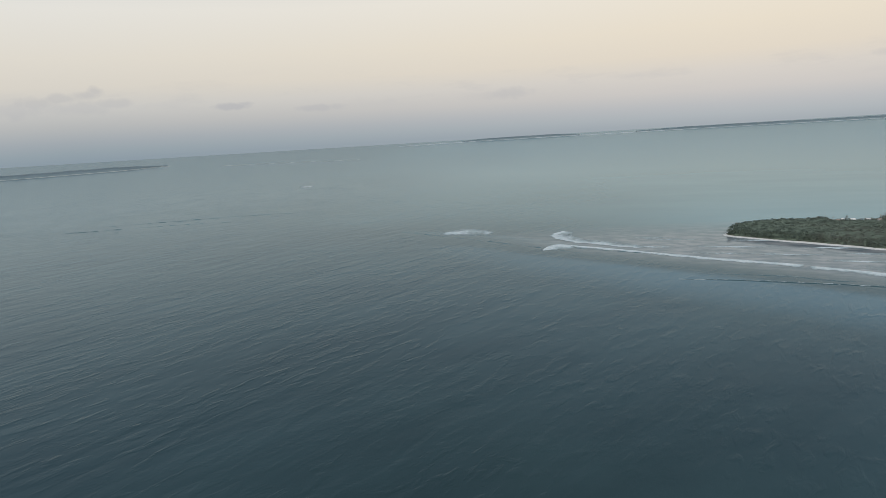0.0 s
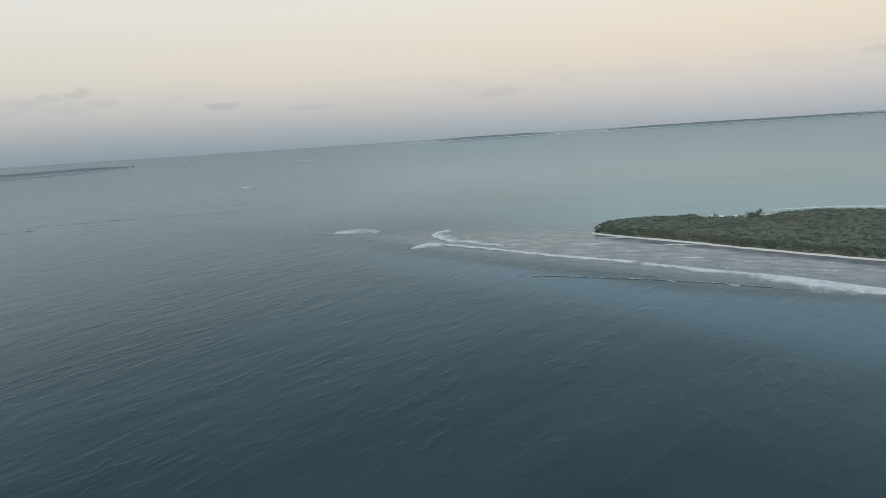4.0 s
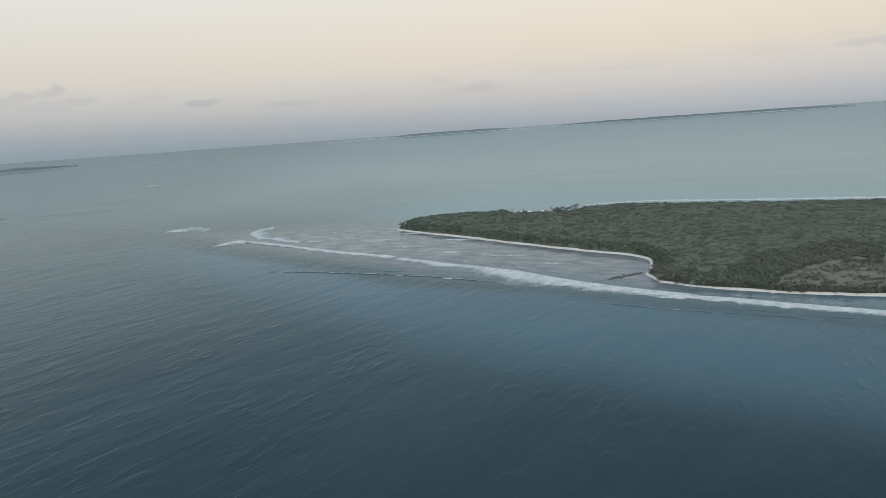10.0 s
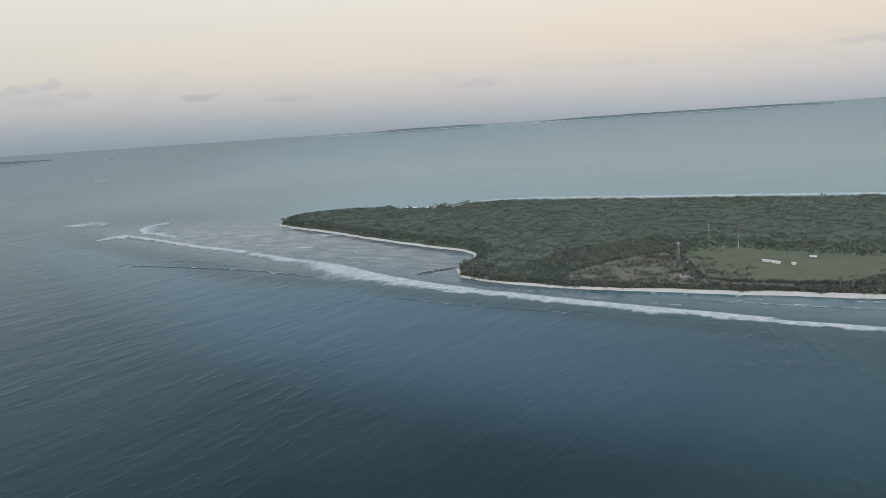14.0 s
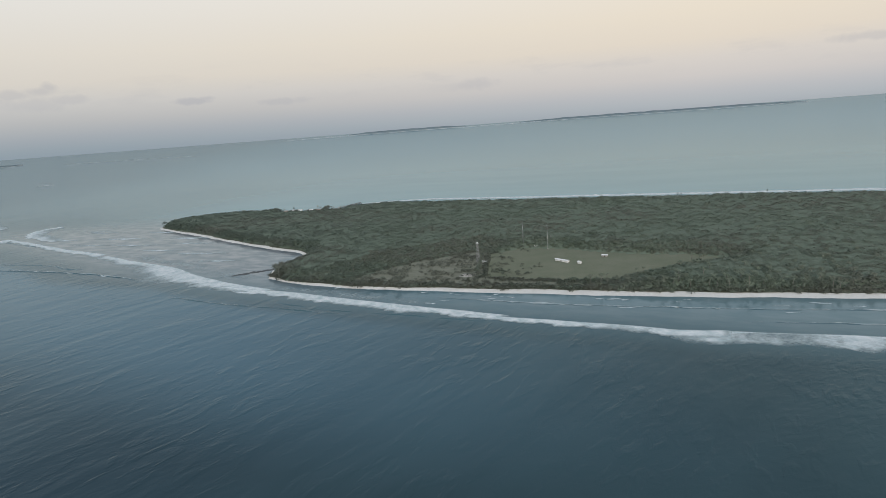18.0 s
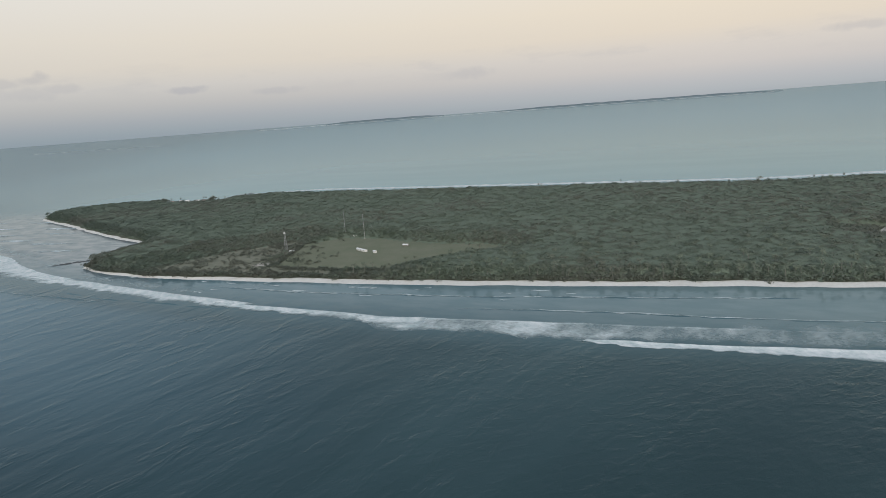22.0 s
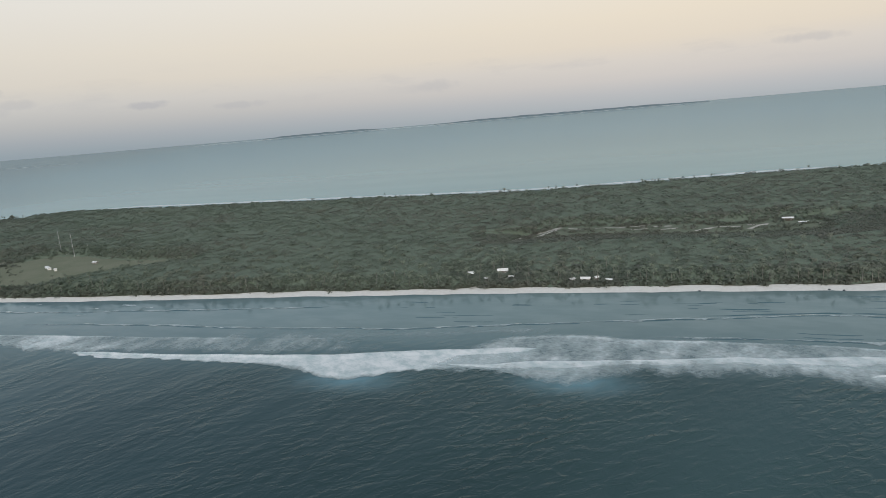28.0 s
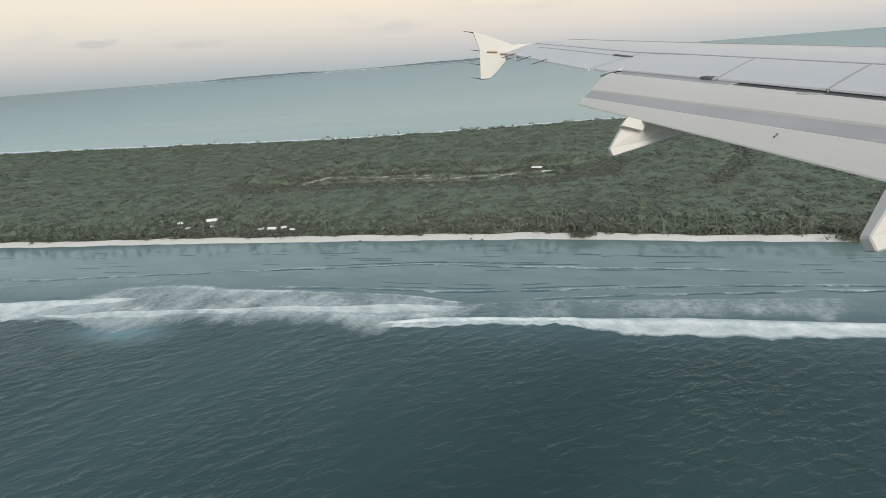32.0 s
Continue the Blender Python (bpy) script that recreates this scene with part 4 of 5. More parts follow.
by = by - 6.5 * np.clip(field(bx, by, 5, 12) - 0.08, 0, 1)
rim_pts = [spline(list(map(tuple, p)) + [tuple(p[0])], 1.6) for p in (CLEARING, SCRUB, GLADE)]
rx, ry = np.repeat(np.vstack(rim_pts), 4, 0).T
rx, ry = rx + rs.uniform(-2.2, 2.2, len(rx)), ry + rs.uniform(-1.6, 2.6, len(ry))
kr = ~inside(rx, ry, CLEARING) & ~(inside(rx, ry, SCRUB) & (rs.uniform(0, 1, len(rx)) < 0.5))
ox, oy = rs.uniform(585, 636, 900), rs.uniform(296, 384, 900)
ko = (field(ox, oy * 2.4, 8, 9.5) > 0.06 + 0.012 * np.clip(ox - 606, 0, 40)) & (np.hypot(ox - 598, oy - 353) > 2.5) & (np.hypot(ox - 602, oy - 350.5) > 3)
gx, gy = np.concatenate([gx, rx[kr], ox[ko]]), np.concatenate([gy, ry[kr], oy[ko]])
for hx, hy in ((1091, 100), (1175, 57)):
    bx, by = np.concatenate([bx, hx + rs.normal(0, 3.2, 70)]), np.concatenate([by, hy + rs.normal(0, 1.8, 70)])
fx, fy = np.repeat(veg_line[:len(south)], 12, 0).T
fx = fx + rs.uniform(-3, 3, len(fx))
fy = fy + 0.8 - 11.0 * np.clip(field(fx, fy * 0 + 2.6, 4.0, 14.4) - 0.02, 0, 0.42) * rs.uniform(0.3, 1, len(fx)) + rs.uniform(0, 1.6, len(fx))
hx2, hy2 = np.repeat(veg_line[:len(south)], 12, 0).T
hx2, hy2 = hx2 + rs.uniform(-3, 3, len(hx2)), hy2 + rs.uniform(1.5, 9.5, len(hx2))
kk = (hx2 > 700) & free_ground(hx2, hy2, 0.3)
bx, by = np.concatenate([bx, fx, hx2[kk]]), np.concatenate([by, fy, hy2[kk]])
kb = (on_sight(bx, by)) & (bx < 1300)
sx, sy = np.concatenate([gx, bx[kb]]), np.concatenate([gy, by[kb]])
stone = np.clip(rs.normal(0.45, 0.25, len(sx)), 0, 1)
scrub = quads_mesh("scrub", crowns(sx, sy, 1.1 + np.concatenate([rs.uniform(0.5, 2.0, len(gx)), rs.uniform(0.8, 2.5, len(sx) - len(gx)) * np.where(sx[len(gx):] > 830, 0.75, 1.0)]), rs.uniform(0.8, 1.6, len(sx)), 16, 0.45, 9, 0.8), 4, "scrub_leaf")
toned(scrub, stone, 16 * 4)
tagged(new("scrub", scrub), "low brownish-green beach scrub and bushes", "scrub", kind="stuff")


# palms
def palm_shape(seed, height):
    """Corners of trunk faces and of frond faces of one palm, its foot at the origin."""
    r = random.Random(seed)
    lean, az = r.uniform(0.02, 0.14) * height, r.uniform(0, 2 * math.pi)
    path = [Vector((math.cos(az) * lean * u * u, math.sin(az) * lean * u * u, height * u)) for u in (0, 0.25, 0.5, 0.75, 1)]
    radii = [0.18, 0.12, 0.105, 0.095, 0.115]
    trunk = []
    for i in range(4):
        for s in range(5):
            a0, a1 = 2 * math.pi * s / 5, 2 * math.pi * (s + 1) / 5
            for p, q, a in ((path[i], radii[i], a0), (path[i], radii[i], a1), (path[i + 1], radii[i + 1], a1), (path[i + 1], radii[i + 1], a0)):
                trunk.append(p + Vector((math.cos(a) * q, math.sin(a) * q, 0)))
    fronds, top = [], path[-1]
    for f in range(15):
        a = 2 * math.pi * f / 15 + r.uniform(-0.2, 0.2)
        rise, length = r.uniform(-0.2, 1.5), r.uniform(1.25, 1.8)
        d, side = Vector((math.cos(a), math.sin(a), 0)), Vector((-math.sin(a), math.cos(a), 0))
        spine = [top + d * (length * u) + Vector((0, 0, rise * u * length * 0.6 - 1.15 * u * u * length * 0.55)) for u in (0, 0.35, 0.7, 1)]
        wide = (0.09, 0.27, 0.23, 0.04)
        for i in range(3):
            for sg in (1, -1):
                drop = Vector((0, 0, -0.16))
                quad = [spine[i], spine[i + 1], spine[i + 1] + side * sg * wide[i + 1] + drop, spine[i] + side * sg * wide[i] + drop]
                fronds += quad if sg < 0 else quad[::-1]
    return np.array(trunk), np.array(fronds)


PALMS = [palm_shape(s, h) for s, h in ((1, 6.4), (2, 7.0), (3, 5.8), (4, 7.5), (5, 6.7), (6, 5.2))]
px, py = scatter(4.6)
d = off_line(px, py, south)
dn = off_line(px, py, north)
want = np.where(d < 15, 0.75, np.where(d < 34, 0.42, np.where(d < 80, 0.12, 0.012))) * np.clip((px - 610) / 120, 0.12, 1)
want = np.where(off_line(px, py, np.vstack([GLADE, GLADE[:1]])) < 28, want * 0.15, want)
want = np.where((dn < 14) & (px > 780), 0.10, want)
want = np.where((dn < 30) & (px > 380) & (px < 500), 0.0, want)
k = free_ground(px, py, 0.5) & (rs.uniform(0, 1, len(px)) < want)
px, py, d, dnk = px[k], py[k], d[k], dn[k]
near = np.where((d < 24) & (px > 830) & (px < 1190))[0]
near = near[np.argsort(d[near])][:300]
protos = []
for i, (tr, fr) in enumerate(PALMS):
    protos.append((quads_mesh("trunk", tr, 4, "palm_bark"), toned(quads_mesh("crown", fr, 4, "palm_leaf"), np.full(len(fr), 0.35 + 0.06 * i), 1)))
for i in near:
    v = int(rs.randint(len(PALMS)))
    e = empty("palm_tree", px[i], py[i], 1.0, float(rs.uniform(0, 360)))
    s = float(rs.uniform(0.8, 1.12))
    e.scale = (s, s, s)
    for nm, me in zip(("trunk", "crown"), protos[v]):
        ob = new(nm, me)
        ob.parent = e
    tagged(e, "slim coconut palm standing behind the beach", "palm", "palms along the beach")
rest = np.setdiff1d(np.arange(len(px)), near)
tv, fv = [], []
for i in rest:
    tr, fr = PALMS[int(rs.randint(len(PALMS)))]
    a, s = rs.uniform(0, 2 * np.pi), rs.uniform(0.8, 1.2) * (1.04 if dnk[i] < 16 else 1.0)
    m = np.array([[np.cos(a), -np.sin(a), 0], [np.sin(a), np.cos(a), 0], [0, 0, 1]]) * s
    o = np.array([px[i], py[i], 1.0])
    tv.append(tr @ m.T + o)
    fv.append(fr @ m.T + o)
palms = empty("palm_grove", 900, 250, 1.0)
tagged(palms, "scattered coconut palms rising out of the forest", "palm grove", kind="stuff")
for nm, arr, mat in (("trunks", tv, "palm_bark"), ("fronds", fv, "palm_leaf")):
    ob = new(nm, toned(quads_mesh(nm, np.vstack(arr) - np.array([900, 250, 1.0]), 4, mat), np.repeat(rs.uniform(0.15, 0.75, len(arr)), [len(q) for q in arr]), 1))
    ob.parent = palms
    tagged(ob, kind="stuff")

def bush(x, y, s):
    """A low rounded bush: one leafy crown on short stems."""
    r = random.Random(int(x * 7 + y))
    bm = bmesh.new()
    for i in range(4):
        a = i * 1.57 + r.uniform(-0.4, 0.4)
        rod(bm, (0, 0, -0.1), (math.cos(a) * 0.6, math.sin(a) * 0.6, 0.9), 0.07, 0.03, 5)
    e = empty("bush", x, y, 1.1, r.uniform(0, 360))
    e.scale = (s, s, s * r.uniform(0.85, 1.1))
    part("stems", bm, "palm_bark", e)
    cs = np.array([(math.cos(a) * 0.8, math.sin(a) * 0.8) for a in (0.3, 1.6, 2.8, 4.1, 5.4)] + [(0.0, 0.0)])
    crown = quads_mesh("crown", crowns(cs[:, 0], cs[:, 1], np.array([1.3, 1.5, 1.2, 1.45, 1.35, 1.75]), np.full(6, 0.95), 26, 0.36, int(x), 0.85), 4, "scrub_leaf")
    toned(crown, np.full(len(crown.vertices), r.uniform(0.0, 0.3)), 1)
    new("crown", crown).parent = e
    return tagged(e, "rounded dark bush between the beach and the clearing", "bush", "bushes before the clearing")


front = spline([(588, 296), (615, 284), (640, 276), (664, 268), (690, 262)], 4.6)
for i, (x, y) in enumerate(front):
    bush(float(x + rs.uniform(-2, 2)), float(y + rs.uniform(-4, 6)), float(rs.uniform(0.9, 1.7)))

# individual trees at the forest's edge
def tree_meshes(seed, high, radius):
    r = random.Random(seed)
    bm = bmesh.new()
    top = Vector((r.uniform(-0.3, 0.3), r.uniform(-0.3, 0.3), high * 0.62))
    rod(bm, (0, 0, 0), top, 0.22, 0.13, 6)
    for i in range(4):
        a = i * 1.57 + r.uniform(-0.4, 0.4)
        rod(bm, top * r.uniform(0.7, 0.95), (math.cos(a) * radius * 0.6, math.sin(a) * radius * 0.6, high * r.uniform(0.72, 0.85)), 0.09, 0.04, 5)
    trunk = bpy.data.meshes.new("trunk")
    bm.to_mesh(trunk)
    bm.free()
    trunk.materials.append(MAT["palm_bark"])
    offs = [(0, 0, 1.0)] + [(math.cos(a) * 0.55, math.sin(a) * 0.55, r.uniform(0.72, 0.92)) for a in (0.4, 1.7, 2.9, 4.2, 5.3)]
    cs = np.array([(x * radius, y * radius) for x, y, _ in offs])
    tops = np.array([z * high for _, _, z in offs])
    crown = quads_mesh("crown", crowns(cs[:, 0], cs[:, 1], tops, np.full(len(offs), radius * 0.62), 30, 0.42, seed, 0.85), 4, "broadleaf")
    toned(crown, np.full(len(crown.vertices), r.uniform(0.25, 0.7)), 1)
    return trunk, crown


TREES = [tree_meshes(s, h, r) for s, h, r in ((11, 5.2, 2.3), (12, 6.0, 2.6), (13, 4.4, 2.0), (14, 6.6, 2.8), (15, 5.0, 2.5))]


def tree(x, y, s=1.0, label="broad-crowned tropical tree at the forest edge", group="trees along the forest edge", z=1.0):
    v = int(rs.randint(len(TREES)))
    e = empty("tree", x, y, z, float(rs.uniform(0, 360)))
    e.scale = (s, s, s)
    for nm, me in zip(("trunk", "crown"), TREES[v]):
        new(nm, me).parent = e
    return tagged(e, label, "tree", group)


ring = inward(coast, beach_width + 3.5)
step = 0
for x, y in ring[:len(south)]:
    step += 1
    if step % 2 == 0 and x < 830 and not inside(np.array([x]), np.array([y + 3]), SCRUB)[0]:
        tree(x + rs.uniform(-2, 2), y + rs.uniform(-1, 3), float(rs.uniform(0.7, 1.1)))
for x, y in ring[len(south) + len(north):][::2]:
    tree(x + rs.uniform(-2, 2), y + rs.uniform(-1, 2), float(rs.uniform(0.7, 1.05)))
edge = spline(list(map(tuple, CLEARING)) + [tuple(CLEARING[0])], 5.0)
for x, y in edge:
    if y > 318 or x > 690 or (y < 300 and x > 640):
        cx, cy = x - 672, y - 330
        k = 1 + 5.0 / math.hypot(cx, cy)
        tree(672 + cx * k + rs.uniform(-1, 1), 330 + cy * k + rs.uniform(-1, 1), float(rs.uniform(0.55, 0.85)), "low tree at the rim of the grass clearing", "trees round the clearing")
for x, y, s in ((1084, 108, 0.9), (1088, 104, 1.1), (1092, 100, 1.0), (1096, 103, 1.05), (1091, 107, 1.25), (1099, 102, 0.8), (1171, 62, 1.0), (1174, 58, 1.1), (1178, 56, 1.0), (1177, 61, 1.2)):
    tree(x, y, s, "dark bushy tree overhanging the sand to the water", "trees leaning over the beach", 0.2)

# ---- things in the clearing ----
def lattice_tower(x, y):
    t = empty("lattice_tower", x, y, 1.15, 20)
    h, w0, w1 = 12.8, 1.0, 0.35
    for sx, sy in ((1, 1), (1, -1), (-1, 1), (-1, -1)):
        part("leg", rod(bmesh.new(), (sx * w0, sy * w0, 0), (sx * w1, sy * w1, h), 0.09, 0.06, 6), "galvanised_steel", t)
        part("footing", box(bmesh.new(), sx * w0 - 0.25, sx * w0 + 0.25, sy * w0 - 0.25, sy * w0 + 0.25, -0.1, 0.2, 0.03), "grey_wall", t)
    for k in range(8):
        z0, z1 = h * k / 8, h * (k + 1) / 8
        a, b = w0 + (w1 - w0) * k / 8, w0 + (w1 - w0) * (k + 1) / 8
        bm = bmesh.new()
        for p, q in (((a, a), (-b, b)), ((-a, a), (-b, -b)), ((-a, -a), (b, -b)), ((a, -a), (b, b))):
            rod(bm, (*p, z0), (*q, z1), 0.035, None, 4)
        for p, q in (((b, b), (-b, b)), ((-b, b), (-b, -b)), ((-b, -b), (b, -b)), ((b, -b), (b, b))):
            rod(bm, (*p, z1), (*q, z1), 0.035, None, 4)
        part("bracing", bm, "galvanised_steel", t)
    part("platform", box(bmesh.new(), -0.9, 0.9, -0.9, 0.9, h, h + 0.12, 0.02), "galvanised_steel", t)
    for sx, sy in ((1, 1), (1, -1), (-1, 1), (-1, -1)):
        part("rail_post", rod(bmesh.new(), (sx * 0.85, sy * 0.85, h + 0.1), (sx * 0.85, sy * 0.85, h + 0.9), 0.03, None, 5), "galvanised_steel", t)
    part("beacon_cabin", box(bmesh.new(), -0.42, 0.42, -0.42, 0.42, h + 0.12, h + 0.85, 0.06), "white_paint", t, "white beacon cabin")
    part("lightning_rod", rod(bmesh.new(), (0, 0, h + 0.85), (0, 0, h + 2.2), 0.04, 0.02, 5), "galvanised_steel", t)
    tagged(t, "slender grey lattice tower with a white top on the grass", "tower")


lattice_tower(598, 353)


def guyed_mast(x, y, h, label):
    t = empty("radio_mast", x, y, 1.15)
    n = max(3, int(h / 3))
    for k in range(n):
        part("mast_section", rod(bmesh.new(), (0, 0, h * k / n), (0, 0, h * (k + 1) / n), 0.15, 0.15, 6), "mast_grey" if k % 2 == 0 else "galvanised_steel", t)
    part("base_block", box(bmesh.new(), -0.5, 0.5, -0.5, 0.5, -0.1, 0.25, 0.04), "grey_wall", t)
    for lv in (0.55, 0.95):
        for i in range(3):
            a = i * 2.094 + 0.4
            part("guy_wire", rod(bmesh.new(), (0, 0, h * lv), (math.cos(a) * h * 0.42, math.sin(a) * h * 0.42, 0), 0.012, None, 3), "galvanised_steel", t)
    return tagged(t, label, "mast", "radio masts")


guyed_mast(635, 391, 18.6, "tall thin white radio mast with guy wires at the forest edge")
guyed_mast(650, 377, 17.6, "tall thin white radio mast with guy wires in the clearing")
guyed_mast(655, 389, 7.0, "short radio mast beside the taller ones")


def house(x, y, turn, lx, ly, wall, rise, wall_mat, roof_mat, label, name="house", openings=True, z=1.1, eaves=0.35, category=""):
    """A small gabled building: four walls, two roof slopes, door and windows."""
    t = empty(name, x, y, z, turn)
    if name in ("house", "shack"):
        lx, ly, wall = lx * 0.88, ly * 0.8, wall * 0.85
    a, b = lx / 2, ly / 2
    for nm, q in (("wall", (-a, a, -b, -b + 0.15)), ("wall", (-a, a, b - 0.15, b)), ("wall", (-a, -a + 0.15, -b + 0.15, b - 0.15)), ("wall", (a - 0.15, a, -b + 0.15, b - 0.15))):
        part(nm, box(bmesh.new(), *q, -0.1, wall), wall_mat, t)
    for sg in (1, -1):
        bm = bmesh.new()
        p = [(-a - eaves, sg * (b + eaves), wall - 0.1), (a + eaves, sg * (b + eaves), wall - 0.1), (a + eaves, 0, wall + rise), (-a - eaves, 0, wall + rise)]
        lo, hi = [bm.verts.new(v) for v in p], [bm.verts.new((v[0], v[1], v[2] + 0.08)) for v in p]
        bm.faces.new(lo)
        bm.faces.new(hi)
        for i in range(4):
            bm.faces.new((lo[i], lo[(i + 1) % 4], hi[(i + 1) % 4], hi[i]))
        bmesh.ops.recalc_face_normals(bm, faces=bm.faces[:])
        part("roof_slope", bm, roof_mat, t, "corrugated roof sheet")
    for sg in (1, -1):
        bm = bmesh.new()
        bm.faces.new([bm.verts.new(v) for v in ((sg * (a - 0.08), -b, wall), (sg * (a - 0.08), b, wall), (sg * (a - 0.08), 0, wall + rise))])
        bm.faces.ensure_lookup_table()
        bmesh.ops.solidify(bm, geom=bm.faces[:], thickness=0.06)
        part("gable", bm, wall_mat, t)
    if openings:
        part("door", box(bmesh.new(), -0.35, 0.35, -b - 0.03, -b + 0.02, 0, min(1.7, wall * 0.85)), "dark_timber", t, "dark door")
        for ux in (-0.32, 0.32):
            w = part("window", box(bmesh.new(), ux * lx - 0.35, ux * lx + 0.35, -b - 0.025, -b + 0.02, wall * 0.45, wall * 0.8), "white_paint", t)
            part("pane", box(bmesh.new(), ux * lx - 0.29, ux * lx + 0.29, -b - 0.035, -b, wall * 0.48, wall * 0.77), "dark_glass", w)
    return tagged(t, label, category or name.replace("_", " "))


house(650.5, 336, -55, 10.5, 1.9, 1.2, 0.35, "white_paint", "roof_sheet", "long low white equipment shed on the grass", "shed")
house(659.5, 326.5, -55, 2.0, 1.6, 1.4, 0.3, "white_paint", "roof_sheet", "small white hut beside the long shed", "hut", False)
house(679.5, 339.5, -30, 3.4, 2.0, 1.1, 0.4, "grey_wall", "roof_sheet", "small pale-roofed hut on the grass clearing", "hut")
house(602, 350.5, -20, 2.8, 1.6, 1.0, 0.3, "white_paint", "roof_sheet", "small white hut at the foot of the lattice tower", "hut")
house(642.5, 384, -40, 2.2, 1.6, 1.2, 0.3, "white_paint", "roof_sheet", "tiny white hut beside the radio masts", "hut", False)
# shore settlement
house(932, 193, -8, 5.6, 2.2, 2.0, 1.0, "grey_wall", "roof_sheet", "grey beach house with a pale metal roof among palms", z=1.0)
house(916.5, 195, -20, 3.0, 1.8, 1.9, 0.7, "grey_wall", "roof_sheet", "small grey house with a pale metal roof among palms", z=1.0)
house(922, 183.5, 18, 2.2, 1.6, 1.5, 0.5, "grey_wall", "mast_grey", "small grey shack behind the beach", "shack", z=1.0)
house(934, 182, -28, 2.4, 1.5, 1.4, 0.5, "grey_wall", "mast_grey", "low grey shack beside the beach track", "shack", z=1.0)
house(958.5, 165, 14, 2.6, 1.8, 1.6, 0.5, "grey_wall", "mast_grey", "low pale shack behind the beach", "shack", z=1.0)
house(964, 162.5, -24, 4.4, 1.9, 1.9, 0.7, "grey_wall", "roof_sheet", "grey-walled shack with a bright metal roof", "shack", z=1.0)
house(969, 162.5, 32, 2.4, 1.6, 1.9, 0.5, "grey_wall", "roof_sheet", "grey shack with a bright metal roof", "shack", z=1.0)
house(973.5, 158, -38, 3.0, 1.6, 1.4, 0.4, "grey_wall", "roof_sheet", "low grey shack at the settlement's end", "shack", z=1.0)
# hall in the glade
house(1116.5, 244, -24, 5.8, 2.6, 1.6, 0.5, "dark_timber", "roof_sheet", "long hall with a white metal roof in the glade", "hall", z=1.1)
house(1119, 233, -22, 5.0, 1.6, 0.8, 0.25, "grey_wall", "roof_sheet", "low white shed beside the hall", "shed", z=1.1)
# village on the lagoon side of the western point
for i, (x, y, a) in enumerate(((411, 676, 10), (427, 676, -12), (440, 671, 5), (449, 667, 20), (419, 679, -25))):
    house(x, y, a, 4.6, 3.0, 2.9, 1.1, "white_paint", "roof_sheet" if i % 3 else "rust_roof", "white village house between palms by the lagoon", z=1.0)


def jetty(a, b, width):
    d = Vector((b[0] - a[0], b[1] - a[1], 0))
    t = empty("jetty", a[0], a[1], 0.0, math.degrees(math.atan2(d.y, d.x)))
    n = int(d.length / 2.5)
    for k in range(n):
        part("deck_panel", box(bmesh.new(), k * 2.5 + 0.03, k * 2.5 + 2.47, -width / 2, width / 2, 1.7, 1.95, 0.02), "dark_timber", t)
        for sg in (1, -1):
            part("pile", rod(bmesh.new(), (k * 2.5 + 1.2, sg * width * 0.42, -1.5), (k * 2.5 + 1.2, sg * width * 0.42, 1.72), 0.14, None, 6), "dark_timber", t)
    part("handrail", rod(bmesh.new(), (0, width * 0.48, 2.7), (n * 2.5, width * 0.48, 2.7), 0.05, None, 5), "dark_timber", t)
    for k in range(0, n + 1, 2):
        part("rail_post", rod(bmesh.new(), (k * 2.5, width * 0.48, 1.9), (k * 2.5, width * 0.48, 2.72), 0.05, None, 5), "dark_timber", t)
    tagged(t, "long dark timber jetty standing in the lagoon", "jetty")


jetty((461, 672), (494, 722), 2.0)


# ---- rocks and driftwood ----
def rock(x, y, z, s, seed, label="dark wet reef rock in the shallows", group="rocks off the corner of the island"):
    bm = bmesh.new()
    bmesh.ops.create_icosphere(bm, subdivisions=2, radius=1.0)
    for v in bm.verts:
        k = 1 + 0.45 * noise.noise(v.co * 1.3 + Vector((seed, 0, 0)))
        v.co = Vector((v.co.x * s[0] * k, v.co.y * s[1] * k, v.co.z * s[2] * k))
    me = bpy.data.meshes.new("rock")
    bm.to_mesh(me)
    bm.free()
    me.materials.append(MAT["reef_rock"])
    ob = new("rock", me)
    ob.matrix_world = pose(x, y, z, 0, 0, seed * 37)
    return tagged(ob, label, "rock", group)


for i in range(26):
    u = i / 25
    w = 5.5 * math.sin(math.pi * min(1, u * 0.8 + 0.15))
    rock(429 + 24 * u + rs.uniform(-1, 1), 379 + 10 * u + rs.uniform(-w, w) * 0.5, 0.0, (rs.uniform(1.2, 2.6), rs.uniform(0.8, 1.6), rs.uniform(0.25, 0.5)), i)
for i, (x, y) in enumerate(((1048, 116), (1052, 113), (1003, 133), (880, 181), (792, 212), (705, 243), (640, 268), (1120, 86), (1144, 76))):
    rock(x, y, 0.15, (rs.uniform(0.5, 1.0), rs.uniform(0.3, 0.6), 0.3), 40 + i, "small dark rock lying on the beach sand", "rocks on the beach")

sheet("sand_patch", np.array([(546, 378), (556, 383), (566, 383), (561, 378), (553, 376)], float), 1.19, "crushed_coral", "bare pale sand patch in the scrub", "sand", 0.6)
sheet("sand_patch", np.array([(582, 321), (587, 325), (593, 322), (592, 317), (585, 317)], float), 1.19, "crushed_coral", "bare pale sand patch in the scrub", "sand", 0.6)
